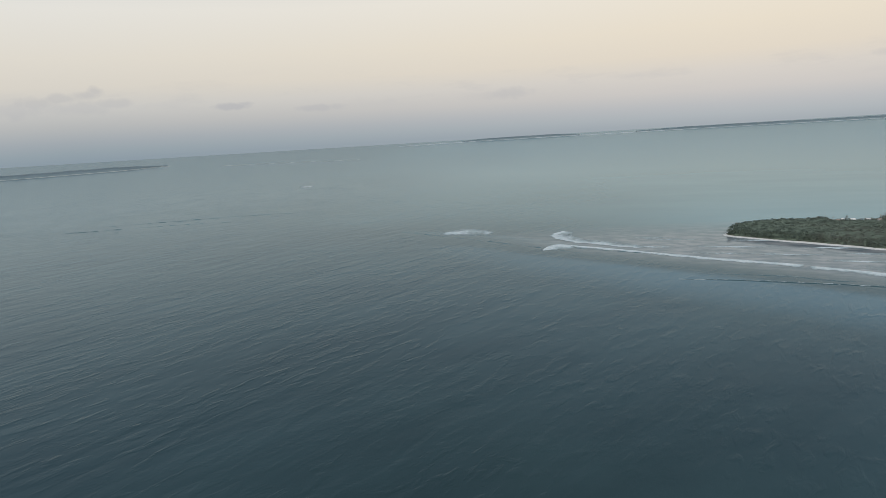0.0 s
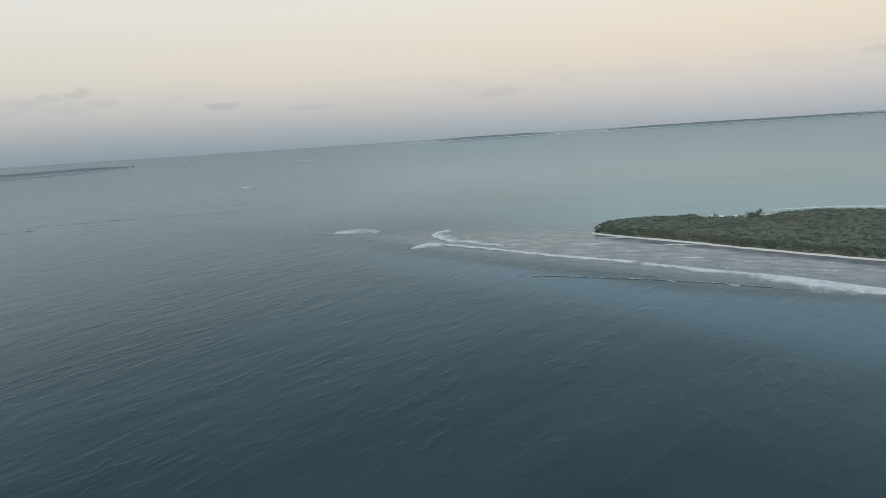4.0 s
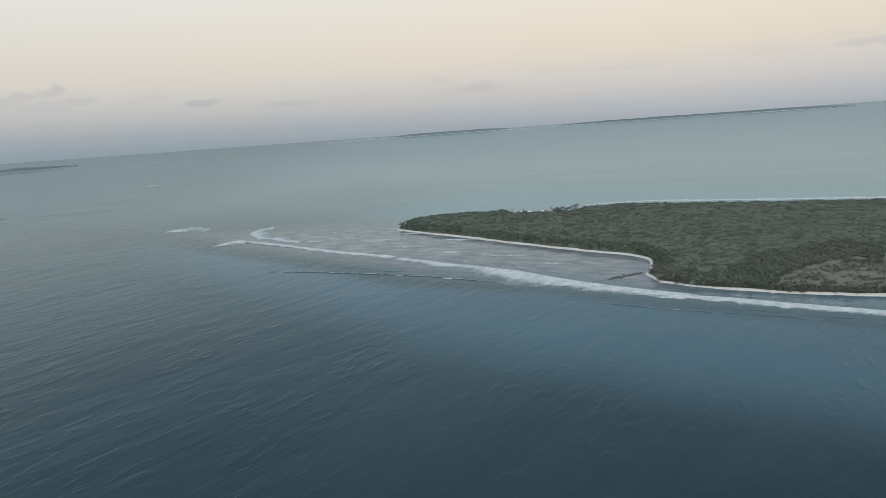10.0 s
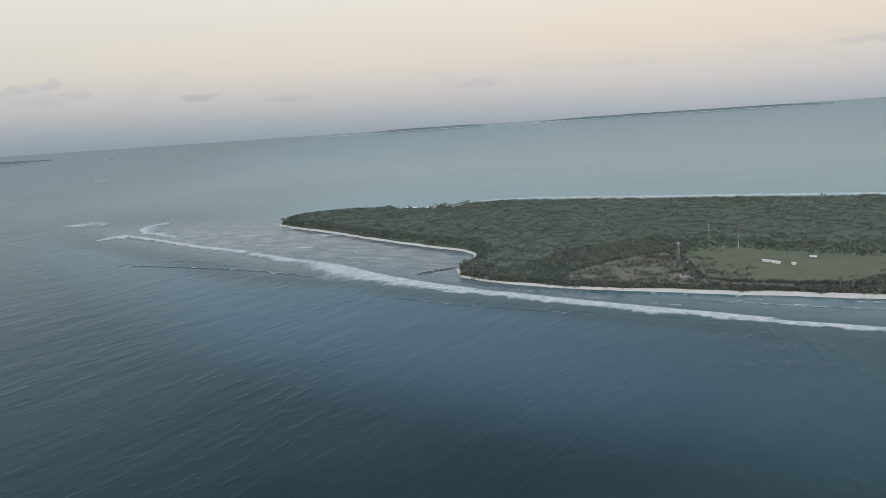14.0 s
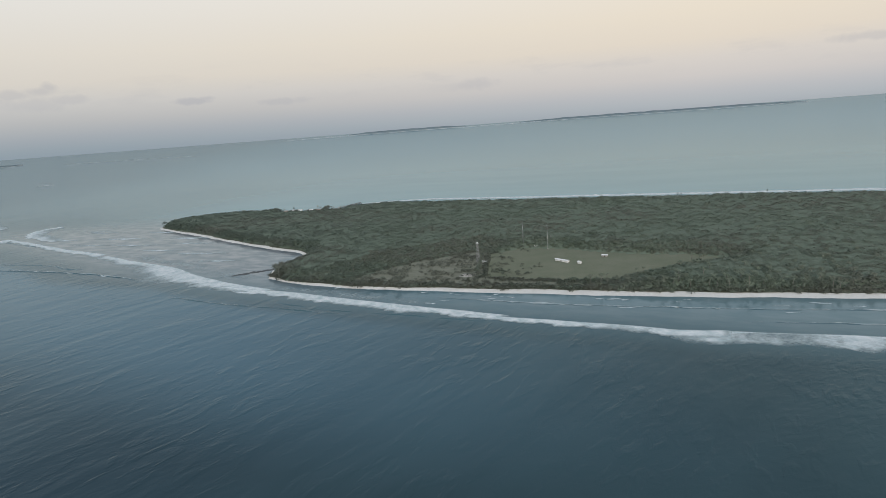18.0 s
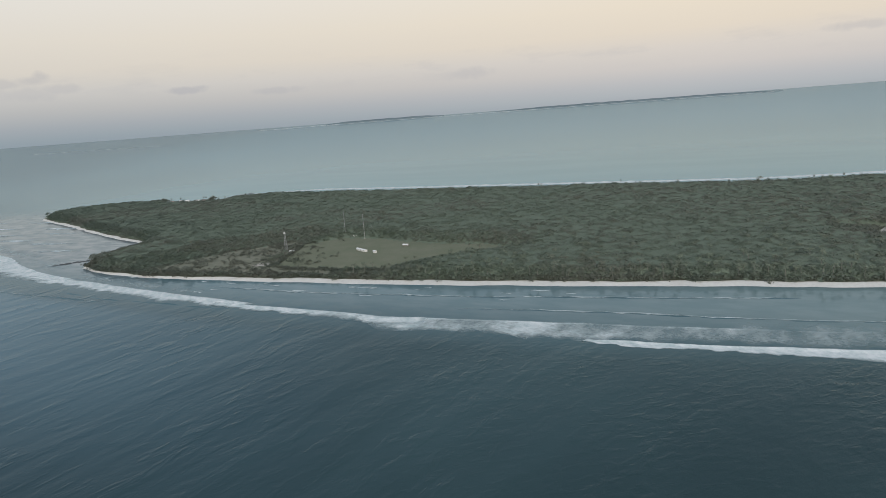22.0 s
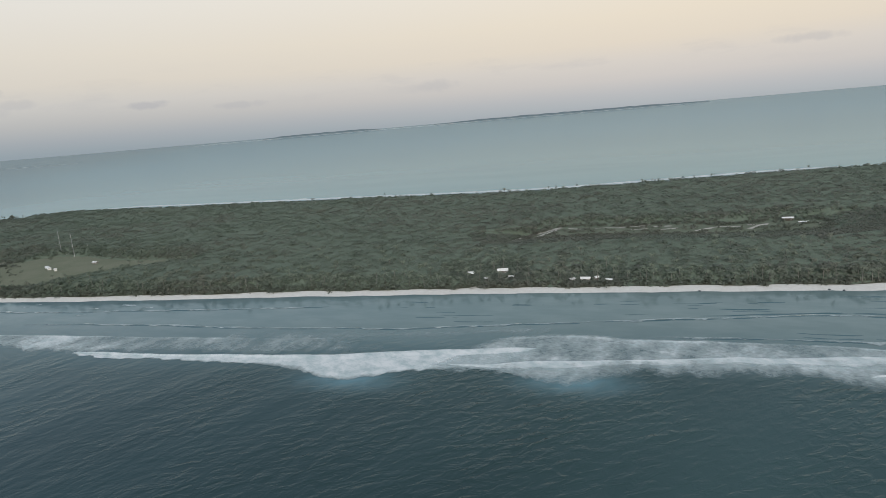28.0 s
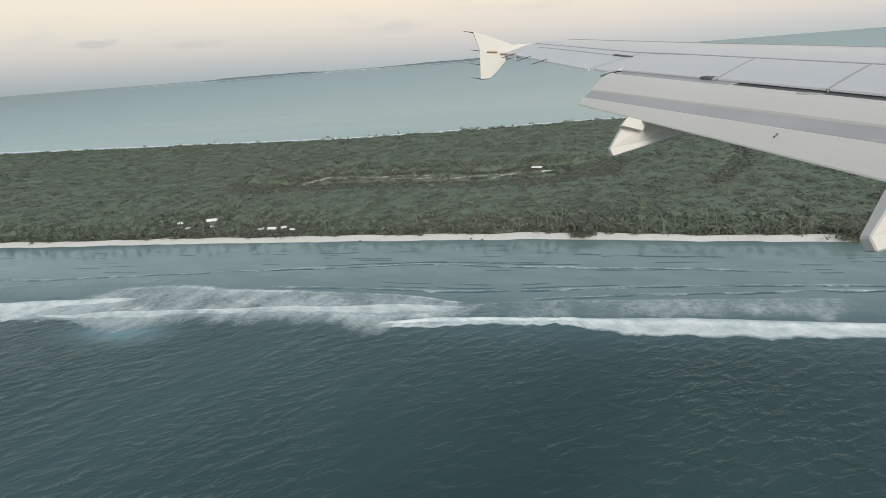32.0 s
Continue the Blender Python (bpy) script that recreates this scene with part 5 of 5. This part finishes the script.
for x, y in ((650, 253), (655, 250), (662, 248), (690, 238), (560, 294), (575, 288), (600, 278), (528, 312), (508, 322)):
    surf("foam_patch", [(x - 2.5, y - 1.0), (x, y - 1.6), (x + 2.5, y - 2.2)], [(x - 2.0, y + 1.0), (x + 0.5, y + 0.6), (x + 3.0, y - 0.2)], "small white foam patch off the beach", 1.0, 0.6, 0.05, rows_n=5, fade=0.25, tail=0.8)

speck_r = random.Random(61)
for k in range(17):
    x = speck_r.uniform(478, 770)
    y = float(np.interp(x, [p[0] for p in SOUTH], [p[1] for p in SOUTH])) - speck_r.uniform(6, 26)
    ln, wd = speck_r.uniform(2, 6), speck_r.uniform(0.5, 1.1)
    surf("foam_patch", [(x - ln, y + 0.42 * ln - wd), (x, y - wd), (x + ln, y - 0.42 * ln - wd)], [(x - ln, y + 0.42 * ln + wd), (x, y + wd), (x + ln, y - 0.42 * ln + wd)], "small white foam patch off the beach", 1.1, 0.6, 0.05, rows_n=4, fade=0.25, tail=0.8)

# ---- far islands ----
def far_island(points, wide, high, label, seed):
    line = spline(points, 30.0)
    t = np.gradient(line, axis=0)
    t /= np.linalg.norm(t, axis=1)[:, None]
    nrm = np.stack([-t[:, 1], t[:, 0]], 1)
    isl = empty("far_island", *line[len(line) // 2])
    o = np.array([*line[len(line) // 2], 0])
    m = len(line)
    ends = np.array([min(1, 6 * i / m, 6 * (m - 1 - i) / m) for i in range(m)])

    def strip(name, prof, mat, bumpy):
        vs = []
        for w, z in prof:
            for i in range(m):
                k = 1 + bumpy * (noise.noise((line[i][0] / 40, line[i][1] / 40, seed + w)) + 0.6 * noise.noise((line[i][0] / 13, w * 9, seed)))
                p = line[i] + nrm[i] * (w * wide * (0.25 + 0.75 * ends[i]))
                vs.append((p[0] - o[0], p[1] - o[1], z if z <= 0.6 else z * k * (0.3 + 0.7 * ends[i])))
        fs = [(j * m + i, j * m + i + 1, (j + 1) * m + i + 1, (j + 1) * m + i) for j in range(len(prof) - 1) for i in range(m - 1)]
        new(name, mesh_from(name, vs, fs, mat, True)).parent = isl
    strip("sand_rim", ((-0.6, -0.5), (-0.53, 0.6), (-0.45, 0.6)), "coral_sand", 0.0)
    # canopy material carries its distance haze as colour
    strip("canopy", ((-0.5, 0.4), (-0.49, high * 0.7), (-0.35, high), (-0.1, high * 1.1), (0.2, high), (0.45, high * 0.9), (0.5, 0.4)), "hazed_canopy", 0.35)
    tagged(isl, label, "island")


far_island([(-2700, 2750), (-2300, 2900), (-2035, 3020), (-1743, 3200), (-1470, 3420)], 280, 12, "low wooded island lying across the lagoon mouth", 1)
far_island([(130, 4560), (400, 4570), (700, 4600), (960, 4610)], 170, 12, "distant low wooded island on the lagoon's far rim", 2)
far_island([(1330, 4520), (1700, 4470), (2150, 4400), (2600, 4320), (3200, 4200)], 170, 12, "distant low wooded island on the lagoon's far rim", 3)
surf("breaking_wave", [(-1050, 3000), (-700, 2920), (-358, 2780)], [(-1050, 3030), (-700, 2950), (-358, 2806)], "far white line of surf on the reef", 0.9, 0.5, 0.3, rows_n=4, tail=0.9)
surf("breaking_wave", [(-300, 4330), (60, 4400), (600, 4430), (1300, 4360), (2000, 4270), (3000, 4080)], [(-300, 4390), (60, 4480), (600, 4510), (1300, 4440), (2000, 4346), (3000, 4150)], "far white line of surf on the lagoon's rim", 2.2, 0.5, 0.3, rows_n=4, tail=0.9)

for x, y, a in ((1036, 268, 2.6), (1044, 266, 1.8), (1050, 263, 2.2), (1060, 250, 1.6), (1092, 242, 2.4), (1098, 238, 1.5), (1066, 244, 2.0), (1018, 283, 1.8), (1126, 226, 2.2)):
    sheet("sand_patch", np.array([(x - a, y), (x - a * 0.4, y + a * 0.8), (x + a * 0.8, y + a * 0.6), (x + a * 1.3, y - a * 0.3), (x, y - a * 0.7)], float), 1.21, "crushed_coral", "bare pale coral patch in the weedy glade", "sand", 0.4)

# ---- the aircraft's wing, where it stands at the end of the flight ----
plain("wing_paint", (0.62, 0.615, 0.605), (0.68, 0.672, 0.660), 0.35, rough=0.34, bump=0.02, dist=0.005, spec=0.5)
plain("wing_top", (0.525, 0.54, 0.565), (0.575, 0.59, 0.612), 0.45, rough=0.30, bump=0.02, dist=0.005, spec=0.5)
plain("flap_paint", (0.60, 0.588, 0.555), (0.66, 0.648, 0.615), 0.5, rough=0.42, bump=0.02, dist=0.005, spec=0.4)
plain("flap_grey", (0.36, 0.365, 0.38), (0.46, 0.46, 0.465), 0.9, rough=0.45, bump=0.02, dist=0.005)
plain("amber_lens", (0.42, 0.29, 0.19), (0.52, 0.38, 0.27), 3.0, rough=0.3)
plain("wing_grey", (0.34, 0.345, 0.36), (0.40, 0.405, 0.415), 0.5, rough=0.45, bump=0.02, dist=0.005)
plain("gap_dark", (0.075, 0.078, 0.083), (0.13, 0.133, 0.138), 2.0, rough=0.7)


def aircraft_wing():
    """Local axes: x towards the nose, y up, -z outwards along the span; the origin is the passenger's eye."""
    end = PATH[-1]
    w = new("aircraft_wing")
    w.matrix_world = pose(end[1], end[2], end[3], 90 + end[4], end[5], end[6])
    w.empty_display_size = 0.5
    front = lambda d: Vector((3.0 + (15 - d) * 0.50, 4.87 - (15 - d) * 0.34, -d))

    def rear(d):
        # trailing edge of the fixed wing: aileron outboard of 10.7 m, spoilers inboard
        if d > 10.7:
            return Vector((1.45 + (15 - d) * 0.29, 4.56 - (15 - d) * 0.38, -d))
        return Vector((2.83 + (10.6 - d) * 0.40, 2.94 - (10.6 - d) * 0.342, -d))

    def skin(d, c):
        """A point of the upper surface: c = 0 at the leading edge, 1 at the trailing edge."""
        return front(d).lerp(rear(d), c) + Vector((0, 0.10 * math.sin(math.pi * min(1, c * 1.05)) ** 0.8 - (0.12 * (1 - c * 12) ** 2 if c < 0.083 else 0), 0))

    def slab(name, rows, thick, mat, label="", parent=w, lift=0.0):
        """A panel from rows of points, with its thickness downwards."""
        bm = bmesh.new()
        top = [[bm.verts.new(p + Vector((0, lift, 0))) for p in r] for r in rows]
        low = [[bm.verts.new(p + Vector((0, lift - thick, 0))) for p in r] for r in rows]
        n, m = len(rows), len(rows[0])
        for i in range(n - 1):
            for j in range(m - 1):
                bm.faces.new((top[i][j], top[i + 1][j], top[i + 1][j + 1], top[i][j + 1]))
                bm.faces.new((low[i][j], low[i][j + 1], low[i + 1][j + 1], low[i + 1][j]))
        for i in range(n - 1):
            bm.faces.new((top[i][0], low[i][0], low[i + 1][0], top[i + 1][0]))
            bm.faces.new((top[i][-1], top[i + 1][-1], low[i + 1][-1], low[i][-1]))
        for j in range(m - 1):
            bm.faces.new((top[0][j], top[0][j + 1], low[0][j + 1], low[0][j]))
            bm.faces.new((top[-1][j], low[-1][j], low[-1][j + 1], top[-1][j + 1]))
        bmesh.ops.recalc_face_normals(bm, faces=bm.faces[:])
        return part(name, bm, mat, parent, label)

    span = lambda a, b, n: [a + (b - a) * i / n for i in range(n + 1)]
    # spoiler joints run slightly outboard towards the hinge line
    slant = lambda d, c: skin(d + 0.45 * (0.985 - c) / 0.355, c)
    slab("wing_box", [[skin(d, c) for c in span(0.10, 0.615, 8)] for d in span(14.95, 4.6, 22)], 0.22, "wing_top")
    for a, b in ((14.9, 12.2), (12.17, 9.5), (9.47, 6.8), (6.77, 4.6)):
        slab("slat", [[skin(d, c) for c in span(0.0, 0.095, 5)] for d in span(a, b, 5)], 0.12, "wing_paint", "white leading-edge slat")
    slab("aileron", [[skin(d, c) for c in span(0.705, 1.0, 4)] for d in span(14.4, 11.25, 8)], 0.03, "wing_top", lift=0.004)
    slab("aileron_shroud", [[skin(d, c) for c in span(0.618, 0.70, 2)] for d in span(14.4, 11.25, 8)], 0.03, "wing_top", lift=0.004)
    slab("fixed_panel", [[skin(d, c) for c in span(0.62, 0.97, 4)] for d in span(11.2, 10.6, 3)], 0.03, "wing_top", lift=0.006)
    slab("wing_tip", [[skin(d, c) for c in span(0.63, 1.0, 4)] for d in span(15.0, 14.43, 3)], 0.10, "wing_top")
    for a, b in ((10.5, 8.64), (8.60, 7.15), (7.11, 5.65), (5.61, 4.6)):
        slab("spoiler", [[slant(d, c) for c in span(0.63, 0.985, 4)] for d in span(a, b, 5)], 0.025, "wing_top", "pale grey spoiler panel", lift=0.012)
    slab("shroud", [[skin(d, c) + Vector((0, -0.028, 0)) for c in span(0.60, 1.035, 3)] for d in span(10.5, 8.3, 5)], 0.05, "wing_grey", "grey shroud under the outer spoiler")
    slab("shroud", [[skin(d, c) + Vector((0, -0.035, 0)) for c in span(0.60, 1.008, 3)] for d in span(8.3, 4.6, 6)], 0.04, "gap_dark", "dark slot under the spoilers")
    for d in (8.62, 7.13, 5.63):
        slab("panel_gap", [[slant(d + e, c) for c in span(0.63, 0.99, 3)] for e in (0.007, -0.007)], 0.04, "wing_grey", "grey gap between spoiler panels", lift=0.016)
    slab("panel_gap", [[skin(d, c) for c in span(0.63, 0.99, 3)] for d in (11.24, 11.21)], 0.04, "wing_grey", "grey gap inboard of the aileron", lift=0.012)
    slab("panel_gap", [[skin(d, c) for c in (0.697, 0.709)] for d in span(14.4, 11.6, 5)], 0.03, "wing_grey", "grey seam at the aileron hinge", lift=0.010)
    slab("panel_gap", [[skin(d, c) for c in (0.570 + 0.004 * (14.9 - d), 0.582 + 0.004 * (14.9 - d))] for d in span(14.9, 4.6, 12)], 0.03, "wing_grey", "grey seam ahead of the spoilers", lift=0.008)
    slab("panel_gap", [[skin(d, c) for c in (0.692, 0.714)] for d in span(11.65, 11.15, 2)], 0.03, "gap_dark", "dark notch at the end of the aileron hinge", lift=0.020)
    slab("panel_gap", [[skin(d, c) for c in (0.094, 0.104)] for d in span(14.9, 4.6, 12)], 0.03, "wing_grey", "grey seam behind the slats", lift=0.010)
    slab("hinge_notch", [[skin(d, c) for c in (0.955, 0.995)] for d in span(8.87, 8.69, 2)], 0.03, "gap_dark", "dark notch beside the spoiler joint", lift=0.020)
    for d in (13.9, 10.3, 7.7):
        slab("slat_joint", [[skin(d + e, c) for c in (0.02, 0.05)] for e in (0.16, -0.16)], 0.02, "wing_grey", "small grey mark on the slat", lift=0.012)

    def strip(a0, a1, b0, b1, k):
        """Rows between two lines across the flap, each from its outboard to its inboard end."""
        rows = []
        for u in span(0, 1.22, 10):
            p, q = Vector(a0).lerp(Vector(a1), u), Vector(b0).lerp(Vector(b1), u)
            rows.append([p.lerp(q, v) + Vector((0, k * math.sin(math.pi * v), 0)) for v in span(0, 1, 4)])
        return rows

    slab("flap", strip((2.78, 2.90, -10.6), (4.41, 1.50, -6.5), (2.39, 2.577, -10.4), (4.11, 1.156, -6.0), 0.05), 0.03, "flap_paint", "extended white main flap")
    slab("flap_slot", strip((2.40, 2.55, -10.38), (4.12, 1.13, -6.0), (2.28, 2.45, -10.4), (3.96, 0.955, -5.8), 0.0), 0.03, "flap_grey", "grey lower flap surface")
    tab = slab("flap_tab", strip((2.31, 2.475, -10.42), (3.98, 0.975, -5.82), (2.185, 2.34, -10.4), (3.77, 0.592, -5.5), 0.02), 0.02, "flap_paint", "white trailing flap tab")

    def fairing(shift, d):
        """A wedge with a pointed tail, its flat sides narrowing to the rear."""
        profile = [(2.51, 1.74), (2.31, 1.39), (2.36, 1.285), (3.36, 1.60), (4.4, 1.93), (4.5, 2.15), (2.9, 1.80)]
        bm = bmesh.new()
        sides = []
        for sg in (1, -1):
            sides.append([bm.verts.new((x + shift[0], y + shift[1], -d + sg * (0.06 + 0.13 * min(1, (x - 2.3) / 1.2)))) for x, y in profile])
        n = len(profile)
        bm.faces.new(sides[0])
        bm.faces.new(sides[1][::-1])
        for i in range(n):
            bm.faces.new((sides[0][i], sides[1][i], sides[1][(i + 1) % n], sides[0][(i + 1) % n]))
        bmesh.ops.recalc_face_normals(bm, faces=bm.faces[:])
        bmesh.ops.bevel(bm, geom=bm.edges[:], offset=0.012, segments=1, affect="EDGES")
        part("flap_track_fairing", bm, "flap_paint", w, "pointed white flap track fairing")

    fairing((0, 0), 9.0)
    # plate that carries the flap over the fairing's nose, its lower edge slanting
    bm = bmesh.new()
    plate = [(2.524, 1.80), (2.432, 1.685), (2.716, 1.616), (2.801, 1.73)]
    face = bm.faces.new([bm.verts.new((x, y, -8.78)) for x, y in plate])
    r = bmesh.ops.extrude_face_region(bm, geom=[face])
    bmesh.ops.translate(bm, vec=(0, 0, -0.14), verts=[g for g in r["geom"] if isinstance(g, bmesh.types.BMVert)])
    bmesh.ops.recalc_face_normals(bm, faces=bm.faces[:])
    part("flap_bracket", bm, "flap_paint", w, "white bracket under the flap")
    part("panel_gap", rod(bmesh.new(), (2.62, 2.875, -10.72), (3.10, 3.005, -10.72), 0.012, 0.035, 6), "gap_dark", w, "dark gap at the outer end of the flap")
    # short guide slot in the flap's upper skin
    def on_flap(u, v):
        p = Vector((2.78, 2.90, -10.6)).lerp(Vector((4.41, 1.50, -6.5)), u)
        return p.lerp(Vector((2.39, 2.577, -10.4)).lerp(Vector((4.11, 1.156, -6.0)), u), v) + Vector((0, 0.05 * math.sin(math.pi * v), 0))
    slab("guide_slot", [[on_flap(0.825, 0.04), on_flap(0.785, 0.26)], [on_flap(0.86, 0.04), on_flap(0.81, 0.26)]], 0.03, "wing_grey", "grey slot in the flap's upper skin", lift=0.012)
    fairing((0.66, -1.31), 4.55)
    # wing tip fence
    bm = bmesh.new()
    outline = [(0.70, 5.06), (0.98, 4.99), (1.62, 4.76), (3.0, 4.84), (2.6, 4.62), (1.52, 4.44), (1.28, 4.16), (1.10, 3.98), (0.88, 3.96), (0.86, 4.62)]
    vs = [bm.verts.new((x, y, -15.02)) for x, y in outline]
    face = bm.faces.new(vs)
    r = bmesh.ops.extrude_face_region(bm, geom=[face])
    bmesh.ops.translate(bm, vec=(0, 0, -0.07), verts=[g for g in r["geom"] if isinstance(g, bmesh.types.BMVert)])
    bmesh.ops.recalc_face_normals(bm, faces=bm.faces[:])
    fence = part("tip_fence", bm, "flap_paint", w, "white wing tip fence")
    for x0, x1, y0 in ((1.02, 1.27, 4.585), (1.33, 1.50, 4.54)):
        part("light_lens", box(bmesh.new(), x0, x1, y0 - 0.018, y0 + 0.018, -15.0, -14.95, 0.01), "amber_lens", fence, "amber-brown lens of the wing tip light")
    for x, y in ((0.70, 5.05), (0.86, 4.62), (0.86, 4.3), (0.88, 3.97)):
        part("static_wick", rod(bmesh.new(), (x, y, -15.05), (x - 0.22, y + 0.03, -15.05), 0.012, 0.006, 5), "gap_dark", w)
    for d in (14.55, 13.75, 13.0):
        p = rear(d)
        part("static_wick", rod(bmesh.new(), p + Vector((0.06, 0.02, 0)), p + Vector((-0.26, -0.08, 0)), 0.014, 0.008, 5), "gap_dark", w)
    tagged(w, "white swept airliner wing with its flaps extended", "aircraft wing")
    num = bpy.data.curves.new("marking", "FONT")
    num.body, num.size, num.extrude = "2", 0.09, 0.002
    num.materials.append(MAT["gap_dark"])
    ob = new("marking", num)
    p, q = Vector((3.77, 0.592, -5.5)).lerp(Vector((2.185, 2.34, -10.4)), 0.24), Vector((3.98, 0.975, -5.82)).lerp(Vector((2.31, 2.475, -10.42)), 0.24)
    up, along = (q - p).normalized(), (Vector((3.77, 0.592, -5.5)) - Vector((2.185, 2.34, -10.4))).normalized()
    nrm = along.cross(up).normalized()
    up = nrm.cross(along)
    m = Matrix((along, up, nrm)).transposed().to_4x4()
    m.translation = p.lerp(q, 0.45) + nrm * 0.03
    ob.parent, ob.matrix_basis = w, m
    tagged(ob, "small dark figure painted on the flap")


aircraft_wing()
